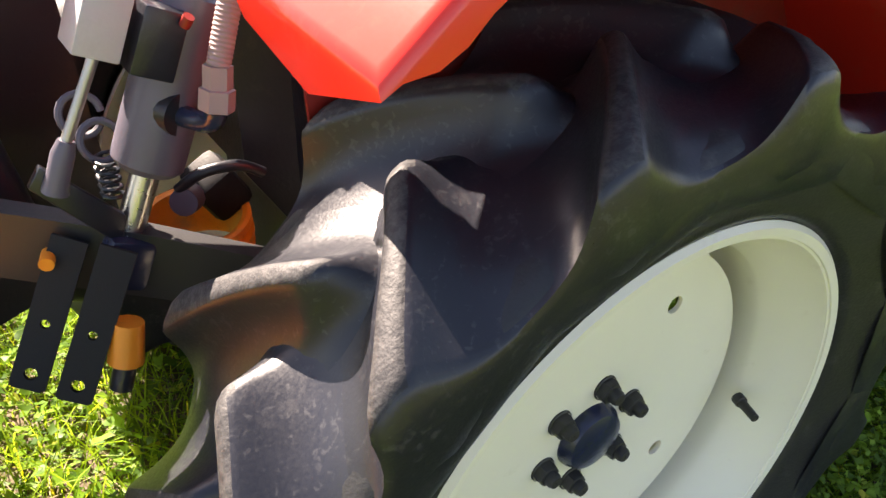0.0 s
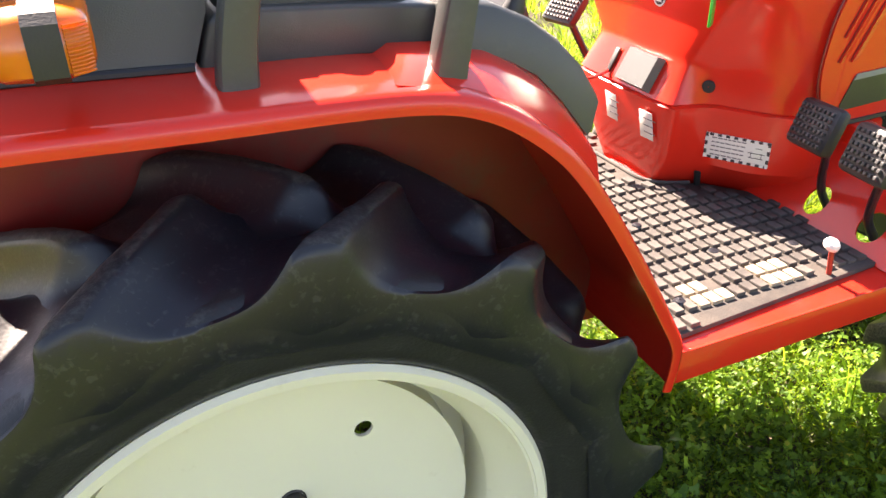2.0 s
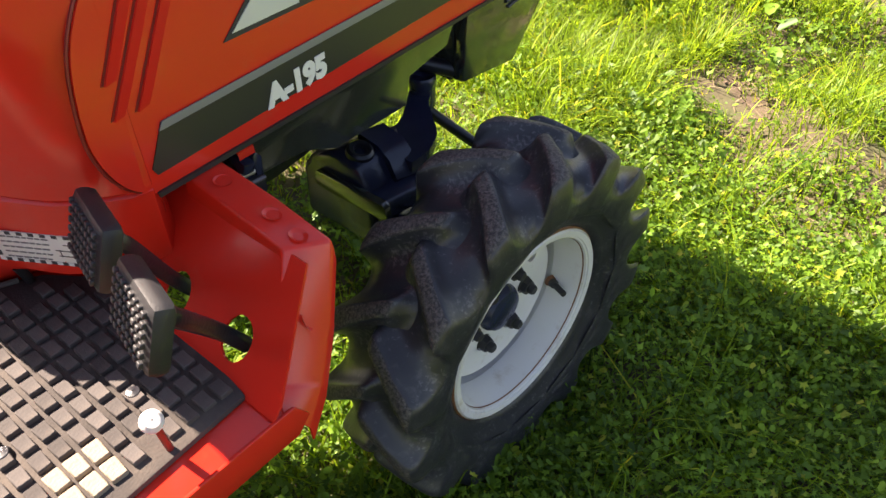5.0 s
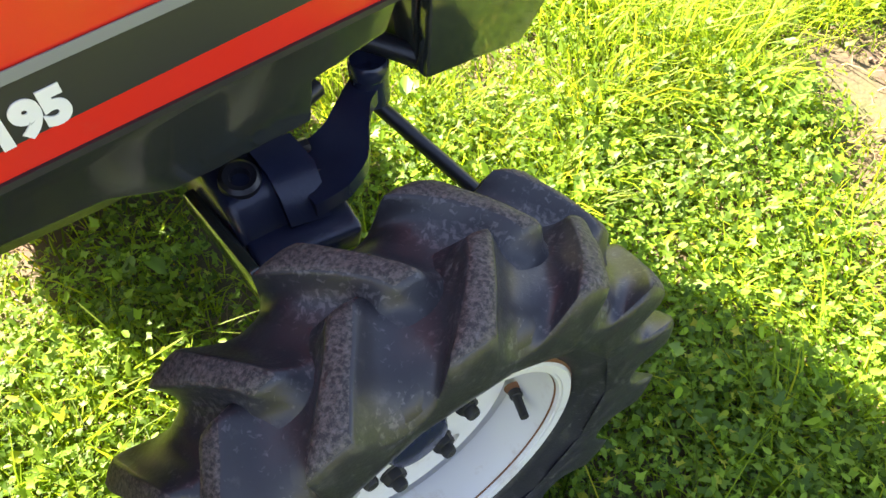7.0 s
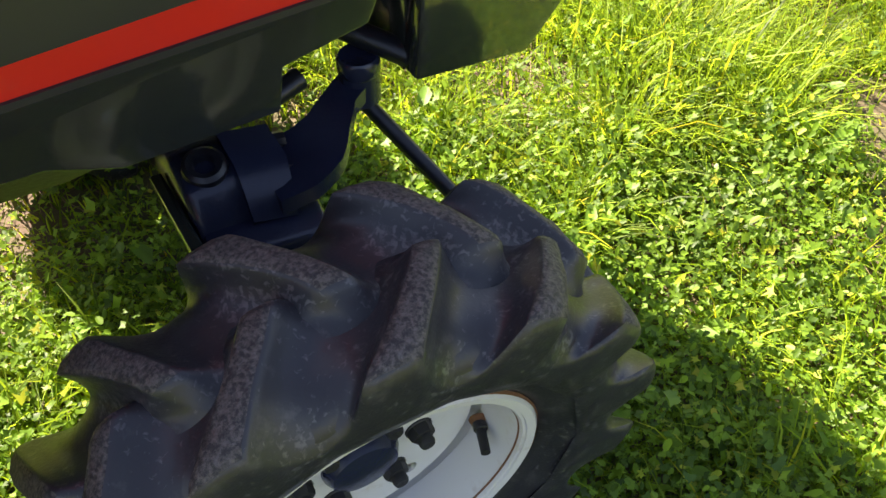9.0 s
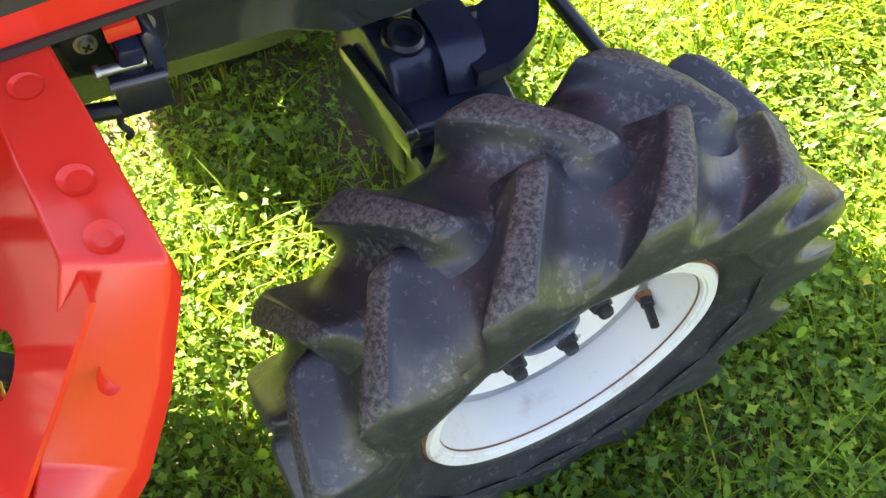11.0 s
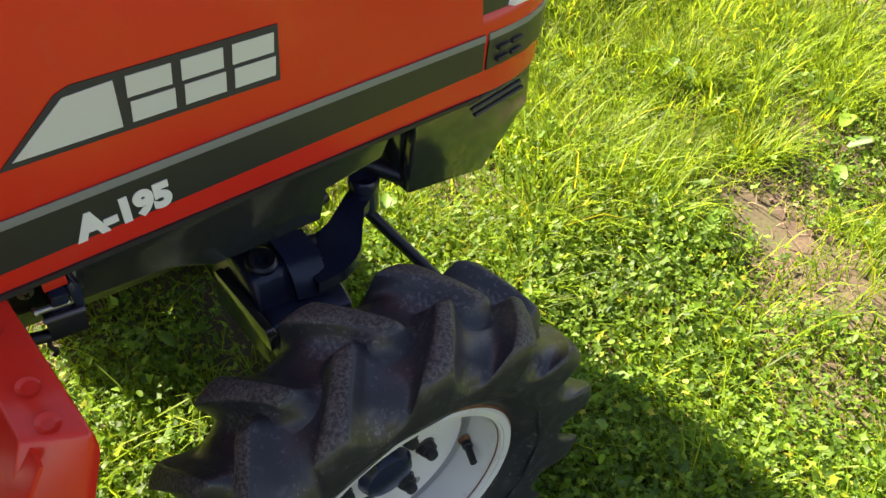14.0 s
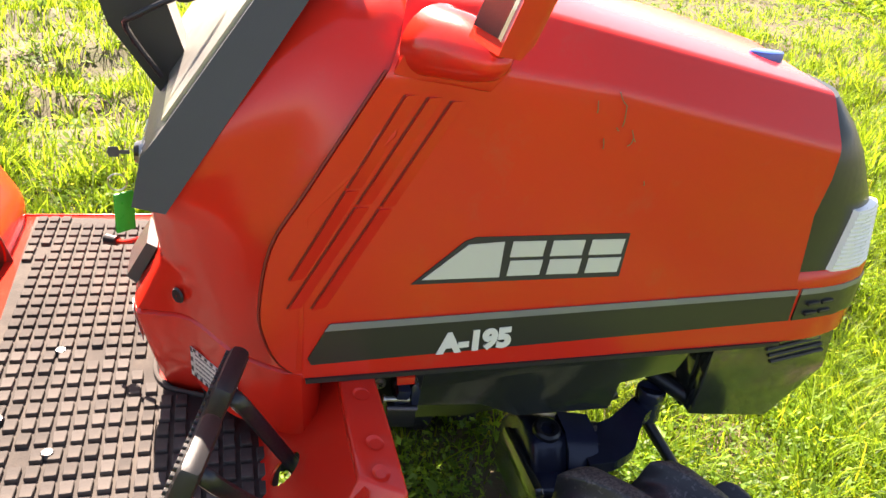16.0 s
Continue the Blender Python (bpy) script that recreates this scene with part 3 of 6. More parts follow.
def litter():
    """Straw and crumbs of soil in the bare patches."""
    n = 2600
    k = rng.integers(0, len(BARE), n)
    b = np.array(BARE)
    x, y = b[k, 0] + rng.normal(0, 0.75, n) * b[k, 2], b[k, 1] + rng.normal(0, 0.75, n) * b[k, 2]
    z = gz(x, y) + 0.003 + rng.uniform(0, 0.008, n)
    a, ln, w = rng.uniform(0, 2 * np.pi, n), rng.uniform(0.012, 0.05, n), rng.uniform(0.0006, 0.0017, n)
    ux, uy, dz = np.cos(a) * ln, np.sin(a) * ln, rng.normal(0, 0.2, n) * ln
    sx, sy = -np.sin(a) * w, np.cos(a) * w
    co = np.stack([np.stack((x + sx, y + sy, z), 1), np.stack((x - sx, y - sy, z), 1), np.stack((x - sx + ux, y - sy + uy, z + dz), 1), np.stack((x + sx + ux, y + sy + uy, z + dz), 1)], 1)
    ob = new("straw", mesh_from("straw", co.reshape(-1, 3), np.arange(4 * n), np.full(n, 4), "straw"))
    tagged(ob, "dry straw lying on bare soil", "straw", kind="stuff")
    n = 2600
    k = rng.integers(0, len(BARE), n)
    x, y = b[k, 0] + rng.normal(0, 0.8, n) * b[k, 2], b[k, 1] + rng.normal(0, 0.8, n) * b[k, 2]
    z = gz(x, y)
    r = rng.uniform(0.002, 0.0075, n)
    octa = np.array([(1, 0, 0), (-1, 0, 0), (0, 1, 0), (0, -1, 0), (0, 0, 0.8), (0, 0, -0.6)])
    co = np.stack((x, y, z + r * 0.3), 1)[:, None] + octa[None] * r[:, None, None] * rng.uniform(0.6, 1.4, (n, 6, 1))
    tri = np.array([0, 2, 4, 2, 1, 4, 1, 3, 4, 3, 0, 4, 2, 0, 5, 1, 2, 5, 3, 1, 5, 0, 3, 5])
    f = (np.arange(n)[:, None] * 6 + tri).ravel()
    ob = new("soil_crumbs", mesh_from("soil_crumbs", co.reshape(-1, 3), f, np.full(n * 8, 3), "clod"))
    tagged(ob, "crumbs and clods of dry brown soil", "soil", kind="stuff")


litter()


# ---- the tractor ----
tractor = thing("tractor", (0.7, YC, -0.09), "small red farm tractor with cream wheels parked on weedy ground", "tractor")


def carcass(y, w, r0, r1):
    """Radius of the tyre's skin at the side distance y."""
    q = min(1.0, abs(y) / w)
    return r1 - (r1 - r0) * max(0.0, (q - 0.55) / 0.45) ** 2.2


def tyre_mesh(rim, sh, r1, w, bead):
    half = [(rim - 0.004, bead - 0.012), (rim + 0.006, bead + 0.004), (rim + 0.018, bead + 0.012), (rim + 0.024, bead + 0.012), (rim + (sh - rim) * 0.6, w - 0.004), (sh - 0.012, w), (sh, w - 0.002)]
    tread = [(carcass(w * q, w, sh + 0.006, r1), w * q) for q in (0.96, 0.85, 0.7, 0.5, 0.25, 0.0)]
    side = half + tread
    return lathe([(r, -y) for r, y in side] + [(r, y) for r, y in side[-2::-1]], 84)


def lug_mesh(rim, sh, r1, top, w, sweep, lug_w, past, fade, count, sgn):
    """One tall tyre lug at angle 0: a narrow crest that runs from past the middle over the shoulder, with wide hollow flanks that fade into the skin."""
    side = (sh - rim) * 0.4
    tread = [(-past - fade, 0.0), (-past - fade * 0.68, 0.10), (-past - fade * 0.4, 0.36), (-past - fade * 0.2, 0.68), (-past - fade * 0.06, 0.92)] + [(-past + (w + past) * q, 1.0) for q in (0.05, 0.16, 0.3, 0.44, 0.58, 0.72, 0.84, 0.93)]
    rows = []
    for y, end in tread:
        rows.append((y, carcass(max(abs(y), 0), w, sh, r1), y, top - 0.006 * (y / w) ** 2, end))
    for cy, cr, ey, er in ((w - 0.001, sh + 0.004, w + 0.000, top - 0.009), (w, sh, w + 0.004, top - 0.020), (w, sh - 0.004, w + 0.005, sh + 0.45 * (top - sh)),
                           (w, sh - 0.3 * side, w + 0.0045, sh + 0.010), (w - 0.001, sh - 0.55 * side, w + 0.003, sh - 0.4 * side), (w - 0.003, sh - 0.85 * side, w, sh - 0.8 * side), (w - 0.007, sh - 1.1 * side, w - 0.009, sh - 1.1 * side)):
        rows.append((cy, cr, ey, er, 1.0))
    flank = ((1.0, 0.0), (0.85, 0.008), (0.70, 0.035), (0.55, 0.095), (0.42, 0.19), (0.30, 0.33), (0.20, 0.50), (0.12, 0.68), (0.055, 0.85), (0.0, 0.955))
    rings = []
    for k, (cy, cr, ey, er, end) in enumerate(rows):
        q = max(0.0, min(1.0, (cy + past) / (w + past)))
        ang = -radians(sweep) * (1 - q ** 1.2) - (radians(sweep) * 0.30 * max(0.0, -(cy + past)) / fade)
        crest = lug_w * (0.42 + 0.36 * q ** 2.2) * (0.55 + 0.45 * end)
        reach = math.pi / count * r1 * 1.0002
        lift = (-0.003 if k == 0 else 0.001 if sgn < 0 else 0.0016)
        sec = []
        prof = [(-(crest + (reach - crest) * x), f) for x, f in flank] + [(-crest * 0.45, 1.0), (crest * 0.45, 1.0)] + [(crest + (reach - crest) * x, f) for x, f in flank[::-1]]
        for u, f in prof:
            f *= end
            wob = 0.0022 * noise.noise(Vector((u * 45, cy * 45, k * 0.2 + sgn * 3)))
            r = cr + lift + (er - cr - lift) * f + wob * f
            y = cy + (0.0012 if cy > 0.9 * w else 0.0) * (1 - f) + (ey - cy) * f
            a = ang + u / r1
            sec.append((r * math.cos(a), sgn * y, r * math.sin(a)))
        rings.append(sec)
    return loft(rings)


def wheel(name, at, turn, flip, rim, sh, r1, top, w, bead, count, phase, far, past, fade, shift, sweep, lug_w, disc_y, disc_r, well, hub_r, bolt_r, nut_phase, holes, valve, paint, label):
    m = Matrix.Translation(at) @ Euler([radians(a) for a in turn]).to_matrix().to_4x4()
    if flip:
        m = Matrix.Translation((0, 2 * YC, 0)) @ Matrix.Diagonal((1, -1, 1, 1)) @ m
    ms = m @ Matrix.Translation((0, shift, 0))
    tyre = part(name, moved(tyre_mesh(rim, sh, r1, w, bead + shift), ms), "rubber" if paint == "cream" else "rubber_front", tractor, label, smooth=50)
    for sgn in (-1, 1):
        me = finish(lug_mesh(rim, sh, r1, top, w, sweep, lug_w, past, fade, count, sgn), "lug" if paint == "cream" else "rubber_front", "tyre_lug", 60)
        me.materials.append(M["lug_worn" if paint == "cream" else "lug_dusty"])
        for face in me.polygons:
            c, nr = face.center, face.normal
            q = math.hypot(c.x, c.z)
            if q > top - 0.013 and (nr.x * c.x + nr.z * c.z) / q > 0.72:
                face.material_index = 1
        for k in range(count):
            lug = new("tyre_lug", me)
            lug.parent = tyre
            lug.matrix_basis = ms @ Matrix.Rotation(-radians(phase + (0.0 if sgn < 0 else far) + 360.0 / count * k), 4, "Y")
    rim_prof = [(rim - 0.006, -bead + 0.012), (rim + 0.001, -bead + 0.006), (rim + 0.003, -bead - 0.002), (rim - 0.003, -bead - 0.008), (rim - 0.013, -bead - 0.006),
                (rim - 0.018, -bead + 0.008), (max(rim - 0.03, well + 0.003), -bead + 0.024), (max(well + 0.001, min(well + 0.012, rim - 0.031)), -bead + 0.04), (well, -bead + 0.06), (well, 0.0), (well + 0.004, bead + 2 * shift - 0.05), (rim - 0.022, bead + 2 * shift - 0.01), (rim - 0.004, bead + 2 * shift + 0.004)]
    rim_prof += [(r - 0.004, y + 0.003) for r, y in rim_prof[::-1]]
    part("rim", moved(lathe(rim_prof, 96), m), paint, tyre, "painted steel wheel rim")
    if paint == "white":
        for a, b in (((rim - 0.0190, -bead + 0.0010), (rim - 0.0199, -bead + 0.0034)), ((rim + 0.0038, -bead - 0.0024), (rim + 0.0010, -bead - 0.0058))):
            part("rust_ring", moved(lathe([a, b], 96), m), "rust", tyre, "thin rusty seam round the rim")
    hs = [ring2d((hr * math.cos(radians(a)), hr * math.sin(radians(a))), 0.0125, n=14) for hr, a in holes]
    flat = plate(ring2d((0, 0), disc_r, n=72), hs, 0.006, Matrix.Translation((0, disc_y + 0.006, 0)) @ Matrix.Rotation(radians(90), 4, "X"))
    part("wheel_disc", moved(flat, m), paint, tyre, "painted steel wheel disc with round holes", smooth=30)
    part("disc_flange", moved(lathe([(disc_r, disc_y), (disc_r - 0.004, disc_y + 0.01), (disc_r + 0.002, disc_y + 0.05), (well, disc_y + 0.056)], 72), m), paint, tyre)
    cap = lathe([(0.001, disc_y - 0.022), (hub_r * 0.6, disc_y - 0.021), (hub_r * 0.86, disc_y - 0.017), (hub_r, disc_y - 0.006), (hub_r * 1.03, disc_y + 0.002)], 32)
    part("hub_cap", moved(cap, m), "blue_iron", tyre, "blue-black hub cap")
    for k in range(6):
        a = radians(nut_phase + 60 * k)
        c = (bolt_r * math.cos(a), 0, bolt_r * math.sin(a))
        b = merge(lathe([(0.001, disc_y - 0.026), (0.008, disc_y - 0.026), (0.010, disc_y - 0.022), (0.010, disc_y - 0.012)], 12),
                  lathe([(0.010, disc_y - 0.015), (0.0145, disc_y - 0.014), (0.016, disc_y - 0.010), (0.016, disc_y)], 6), lathe([(0.016, disc_y - 0.003), (0.0175, disc_y - 0.002), (0.0175, disc_y + 0.001)], 16))
        part("wheel_nut", moved(moved(b, Matrix.Translation(c)), m), "black", tyre, "black wheel nut")
    vr, va = valve
    va = radians(va)
    c, d = Vector((vr * math.cos(va), -bead + 0.055, vr * math.sin(va))), Vector((-0.35 * math.cos(va), -0.9, -0.35 * math.sin(va)))
    if paint == "white":
        part("valve_collar", moved(tube([c - d * 0.004, c + d * 0.003], [0.0125, 0.0098], 14), m), "rust", tyre, "rusty collar round the valve")
    part("valve", moved(tube([c, c + d * 0.012, c + d * 0.013, c + d * 0.045], [0.009, 0.009, 0.0065, 0.006], 10), m), "black", tyre, "black rubber valve stem")
    return tyre


REAR = dict(rim=0.335, sh=0.438, r1=0.456, top=0.508, w=0.138, bead=0.070, count=14, phase=58.4, far=11.5, past=0.004, fade=0.045, shift=0.030, sweep=14.5, lug_w=0.0245, disc_y=0.02, disc_r=0.260, well=0.286,
            hub_r=0.046, bolt_r=0.071, nut_phase=16, holes=[(0.19, 52), (0.19, 142), (0.19, 232), (0.19, 322)], valve=(0.264, -11), paint="cream",
            label="large black ribbed tractor tyre, dusty, on a cream wheel")
FRONT = dict(rim=0.189, sh=0.262, r1=0.300, top=0.337, w=0.094, bead=0.060, count=14, phase=90.0, far=15.0, past=0.004, fade=0.034, shift=0.0, sweep=14, lug_w=0.029, disc_y=0.004, disc_r=0.145, well=0.166,
             hub_r=0.046, bolt_r=0.074, nut_phase=2, holes=[(0.11, 33), (0.11, 123), (0.11, 213), (0.11, 303)], valve=(0.158, -15), paint="white",
             label="black ribbed front tyre with dried mud, on a white wheel")
for flip in (False, True):
    wheel("rear_wheel", (-0.129, -0.418, 0.372), (0, 0, 0), flip, **REAR)
    wheel("front_wheel", (1.399, -0.402, 0.273), (0, 0, -3), flip, **FRONT)


# fender: a bent sheet that follows the wheel
def fender(flip):
    top = smooth_line([(-0.385, 0, 0.978), (-0.33, 0, 0.988), (-0.158, 0, 0.982), (0.033, 0, 0.975), (0.127, 0, 0.953), (0.208, 0, 0.899), (0.264, 0, 0.835), (0.33, 0, 0.735), (0.394, 0, 0.625), (0.424, 0, 0.56), (0.418, 0, 0.49)], 5)
    rings = []
    for i, p in enumerate(top):
        d = (top[min(i + 1, len(top) - 1)] - top[max(i - 1, 0)]).normalized()
        nrm = Vector((d.z, 0, -d.x))     # towards the wheel
        sec = []
        for off, y in ((0.022, -0.476), (0.011, -0.4775), (0.003, -0.473), (0.0, -0.464), (-0.004, -0.44), (-0.006, -0.38), (-0.006, -0.236)):
            q = p + nrm * off
            sec.append((q.x, y, q.z))
        for off, y in ((-0.002, -0.236), (-0.002, -0.38), (0.0, -0.44), (0.004, -0.464), (0.007, -0.470), (0.011, -0.474), (0.022, -0.473)):
            q = p + nrm * off
            sec.append((q.x, y, q.z))
        rings.append(sec)
    bm = loft(rings)
    f = part("fender", mirror(bm) if flip else bm, "red", tractor, "glossy red sheet metal rear fender", smooth=50)
    # slanted tail of the fender
    A, B, C, C2, D, E_ = (-0.453, -0.468, 0.917), (-0.383, -0.477, 0.980), (-0.382, -0.383, 0.987), (-0.392, -0.331, 0.981), (-0.402, -0.23, 0.977), (-0.452, -0.237, 0.932)
    low = [(-0.438, -0.474, 0.916), (-0.414, -0.477, 0.920), (-0.394, -0.477, 0.931), (-0.376, -0.477, 0.948), (-0.360, -0.476, 0.958)]
    bm = bmesh.new()
    v = [bm.verts.new(p) for p in (A, B, C, C2, D, E_)]
    bm.faces.new(v)
    bm.faces.new([v[0]] + [bm.verts.new(p) for p in low] + [v[1]])
    x_ = [bm.verts.new(p) for p in ((-0.445, -0.36, 0.870), (-0.44, -0.24, 0.89))]
    bm.faces.new((v[5], v[0], x_[0], x_[1]))
    bmesh.ops.recalc_face_normals(bm, faces=bm.faces)
    bmesh.ops.bevel(bm, geom=[e for e in bm.edges if len(e.link_faces) == 2], offset=0.010, segments=4, affect="EDGES", profile=0.5)
    bmesh.ops.solidify(bm, geom=bm.faces[:], thickness=0.003)
    part("fender_tail", mirror(bm) if flip else bm, "red", f, "slanted red tail panel of the fender", smooth=40)
    # inner wall of the wheel arch, its shade put into the darker red
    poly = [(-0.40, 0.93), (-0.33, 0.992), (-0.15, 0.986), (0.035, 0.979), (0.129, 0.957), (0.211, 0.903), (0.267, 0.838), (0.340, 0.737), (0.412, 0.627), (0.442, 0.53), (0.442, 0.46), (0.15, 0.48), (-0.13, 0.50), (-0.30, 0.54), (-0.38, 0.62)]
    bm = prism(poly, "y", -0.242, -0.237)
    part("arch_wall", mirror(bm) if flip else bm, "red_in", f, "red inner wall of the wheel arch, shade and grime in its colour")


fender(False)
fender(True)


# floor, step and toe boards
def platform():
    poly = [(0.425, -0.448), (0.905, -0.448), (0.90, 0.20), (0.80, 0.30), (0.80, 0.668), (0.425, 0.668)]
    bm = prism(poly, "z", 0.512, 0.528, 0.003)
    fl = part("platform", bm, "red", tractor, "red steel operator platform")
    for flip in (False, True):
        xe = 0.80 if flip else 0.912
        bm = prism([(0.425, 0.477), (xe, 0.477), (xe + 0.02, 0.50), (xe, 0.531), (0.425, 0.531)], "y", -0.4525, -0.4475, 0.0015)
        part("step_edge", mirror(bm) if flip else bm, "red", fl, "red folded edge of the step")
        if flip:
            continue
        # toe board: sloped sheet with two holes, flange at its side and top
        run, rise = 0.118, 0.135
        L = math.hypot(run, rise)
        m = Matrix.Translation((0.885, -0.448, 0.528)) @ Matrix.Rotation(math.atan2(rise, run), 4, "Y").inverted() @ Matrix()
        out = [(0, 0), (0.02, 0.0), (L, 0.05), (L, 0.33), (0, 0.36)]
        bm = plate(out, [ring2d((0.055, 0.098), 0.030, 0.024, 18), ring2d((0.055, 0.215), 0.030, 0.022, 18)], 0.004, m)
        part("toe_board", mirror(bm) if flip else bm, "red", fl, "sloped red toe board with pedal holes")
        outer = [Vector(p) for p in ((1.040, -0.195, 0.699), (1.047, -0.30, 0.683), (1.053, -0.388, 0.661), (1.012, -0.414, 0.570), (0.970, -0.436, 0.505), (0.930, -0.4515, 0.470))]
        inner = [Vector(p) for p in ((0.990, -0.195, 0.699), (0.990, -0.29, 0.689), (0.992, -0.366, 0.676), (0.950, -0.392, 0.590), (0.912, -0.415, 0.537), (0.898, -0.4475, 0.532))]
        bm = bmesh.new()
        rows = []
        for o, i in zip(outer, inner):
            rows.append([bm.verts.new(p) for p in (o + Vector((0.001, -0.001, -0.024)), o, i, i + Vector((0.004, 0.012, -0.040)))])
        for p, q in zip(rows, rows[1:]):
            for k in range(3):
                bm.faces.new((p[k], p[k + 1], q[k + 1], q[k]))
        bmesh.ops.recalc_face_normals(bm, faces=bm.faces)
        bevel(bm, 0.005, 20, 3)
        bmesh.ops.solidify(bm, geom=bm.faces[:], thickness=0.003)
        part("flange", bm, "red", fl, "folded red flange round the toe board", smooth=50)
    return fl


floor_part = platform()


def console():
    """Lower cowl with the foot of the steering column; sections from bottom to top."""
    rows = [  # z, then (x, y) from the rear middle round the right side to the front
        (0.530, (0.748, YC), (0.750, 0.035), (0.775, 0.018), (0.850, -0.02), (0.925, -0.105), (1.00, -0.115), (1.00, YC)),
        (0.600, (0.735, YC), (0.738, 0.000), (0.765, -0.022), (0.800, -0.062), (0.858, -0.150), (0.97, -0.18), (1.00, YC)),
        (0.700, (0.714, YC), (0.718, -0.025), (0.742, -0.045), (0.795, -0.066), (0.864, -0.164), (0.96, -0.190), (1.00, YC)),
        (0.713, (0.713, YC), (0.717, -0.026), (0.741, -0.046), (0.795, -0.068), (0.864, -0.166), (0.96, -0.191), (1.00, YC)),
        (0.717, (0.719, YC), (0.722, -0.022), (0.745, -0.042), (0.798, -0.064), (0.867, -0.162), (0.96, -0.187), (1.00, YC)),
        (0.721, (0.714, YC), (0.718, -0.026), (0.742, -0.046), (0.795, -0.068), (0.864, -0.166), (0.96, -0.191), (1.01, YC)),
        (0.785, (0.748, YC), (0.752, -0.012), (0.768, -0.04), (0.796, -0.078), (0.862, -0.168), (0.96, -0.190), (1.02, YC)),
        (0.800, (0.752, YC), (0.755, -0.012), (0.770, -0.045), (0.798, -0.085), (0.862, -0.168), (0.96, -0.190), (1.02, YC)),
        (0.900, (0.748, YC), (0.750, -0.075), (0.768, -0.115), (0.800, -0.140), (0.866, -0.174), (0.96, -0.188), (1.03, YC)),
        (0.945, (0.748, YC), (0.751, -0.120), (0.766, -0.152), (0.800, -0.165), (0.870, -0.180), (0.96, -0.188), (1.03, YC)),
        (1.050, (0.822, YC), (0.825, -0.130), (0.838, -0.160), (0.870, -0.178), (0.940, -0.186), (1.06, -0.184), (1.07, YC)),
        (1.120, (0.870, YC), (0.873, -0.125), (0.886, -0.155), (0.915, -0.172), (0.97, -0.178), (1.07, -0.176), (1.08, YC)),
        (1.180, (0.918, YC), (0.921, -0.09), (0.934, -0.12), (0.955, -0.135), (0.995, -0.143), (1.07, -0.145), (1.09, YC)),
        (1.205, (0.945, YC), (0.95, -0.05), (0.96, -0.07), (0.975, -0.085), (1.00, -0.095), (1.04, -0.10), (1.09, YC)),
    ]
    rings = []
    for z, *pts in rows:
        fine = [tuple(p)[:2] for p in smooth_line([(x, y, 0) for x, y in pts], 4)]
        right = [(x, y, z) for x, y in fine]
        left = [(x, 2 * YC - y, z) for x, y in fine[-2:0:-1]]
        rings.append(right + left)
    return part("cowl", loft(rings), "red", tractor, "red moulded cowl and steering console", smooth=40)


cowl = console()
# dash panel along the sloped rear edge of the cowl
for flip in (False,):
    bm = loft([[(0.735, y0, 0.932), (0.775, y1, 0.932), (0.90, y1, 1.135), (0.985, y1, 1.275), (0.948, y0, 1.290), (0.768, y0, 1.022), (0.748, y0, 0.995)] for y0, y1 in ((-0.150, -0.170), (2 * YC + 0.15, 2 * YC + 0.17))])
    part("dash_panel", bevel(bm, 0.006), "dash", tractor, "slate grey plastic instrument panel with key switch")
dash = tractor.children[-1]
part("key_switch", moved(lathe([(0.001, -0.006), (0.012, -0.006), (0.014, -0.003), (0.015, 0.006)], 20), Matrix.Translation((0.745, -0.105, 0.985)) @ Matrix.Rotation(radians(-90), 4, "Z")), "zinc", dash, "round metal key switch")
part("key", plate([(0, -0.004), (0.02, -0.004), (0.022, -0.011), (0.04, -0.011), (0.044, 0), (0.04, 0.011), (0.022, 0.011), (0.02, 0.004), (0, 0.004)], [], 0.002, Matrix.Translation((0.733, -0.105, 0.985)) @ Matrix.Rotation(radians(180), 4, "Z") @ Matrix.Rotation(radians(90), 4, "X") @ Matrix.Scale(0.6, 4)), "purple", dash, "dull metal ignition key")
for q, (y, z) in enumerate(((-0.138, 0.955), (-0.138, 1.0))):
    part("screw", moved(lathe([(0.001, -0.003), (0.006, -0.003), (0.007, 0.002)], 12), Matrix.Translation((0.744, y, z)) @ Matrix.Rotation(radians(-90), 4, "Z")), "black", dash)
tag = thing("key_tag", (0.722, -0.105, 0.90), "bright green plastic key tag hanging from the ignition key", "key tag")
part("tag", box((0.722, -0.105, 0.905), (0.005, 0.027, 0.054), 0.0024, Euler((0, 0, radians(-53))).to_matrix()), "green", tag, "green plastic tag")
part("key_ring", moved(loft([[(0.011 * math.cos(a) + 0.0012 * math.cos(a) * math.cos(b), 0.0012 * math.sin(b), 0.011 * math.sin(a) + 0.0012 * math.sin(a) * math.cos(b)) for b in [i * math.pi / 3 for i in range(6)]] for a in [i * math.pi / 12 for i in range(25)]], caps=False), Matrix.Translation((0.716, -0.105, 0.945))), "steel", tag, "thin steel ring")

# knee box, sticker set and small fittings on the console
part("knee_pad", bevel(loft([[(0.716, 0.12, 0.726), (0.716, 0.022, 0.726), (0.748, 0.022, 0.786), (0.748, 0.12, 0.786)], [(0.702, 0.114, 0.736), (0.702, 0.028, 0.736), (0.733, 0.028, 0.791), (0.733, 0.114, 0.791)]]), 0.006), "grey", cowl, "grey plastic box on the console")
part("plug", moved(lathe([(0.001, -0.003), (0.010, -0.003), (0.012, 0.0)], 16), Matrix.Translation((0.779, -0.064, 0.755)) @ Matrix.Rotation(radians(-50), 4, "Z")), "black", cowl, "black rubber plug")


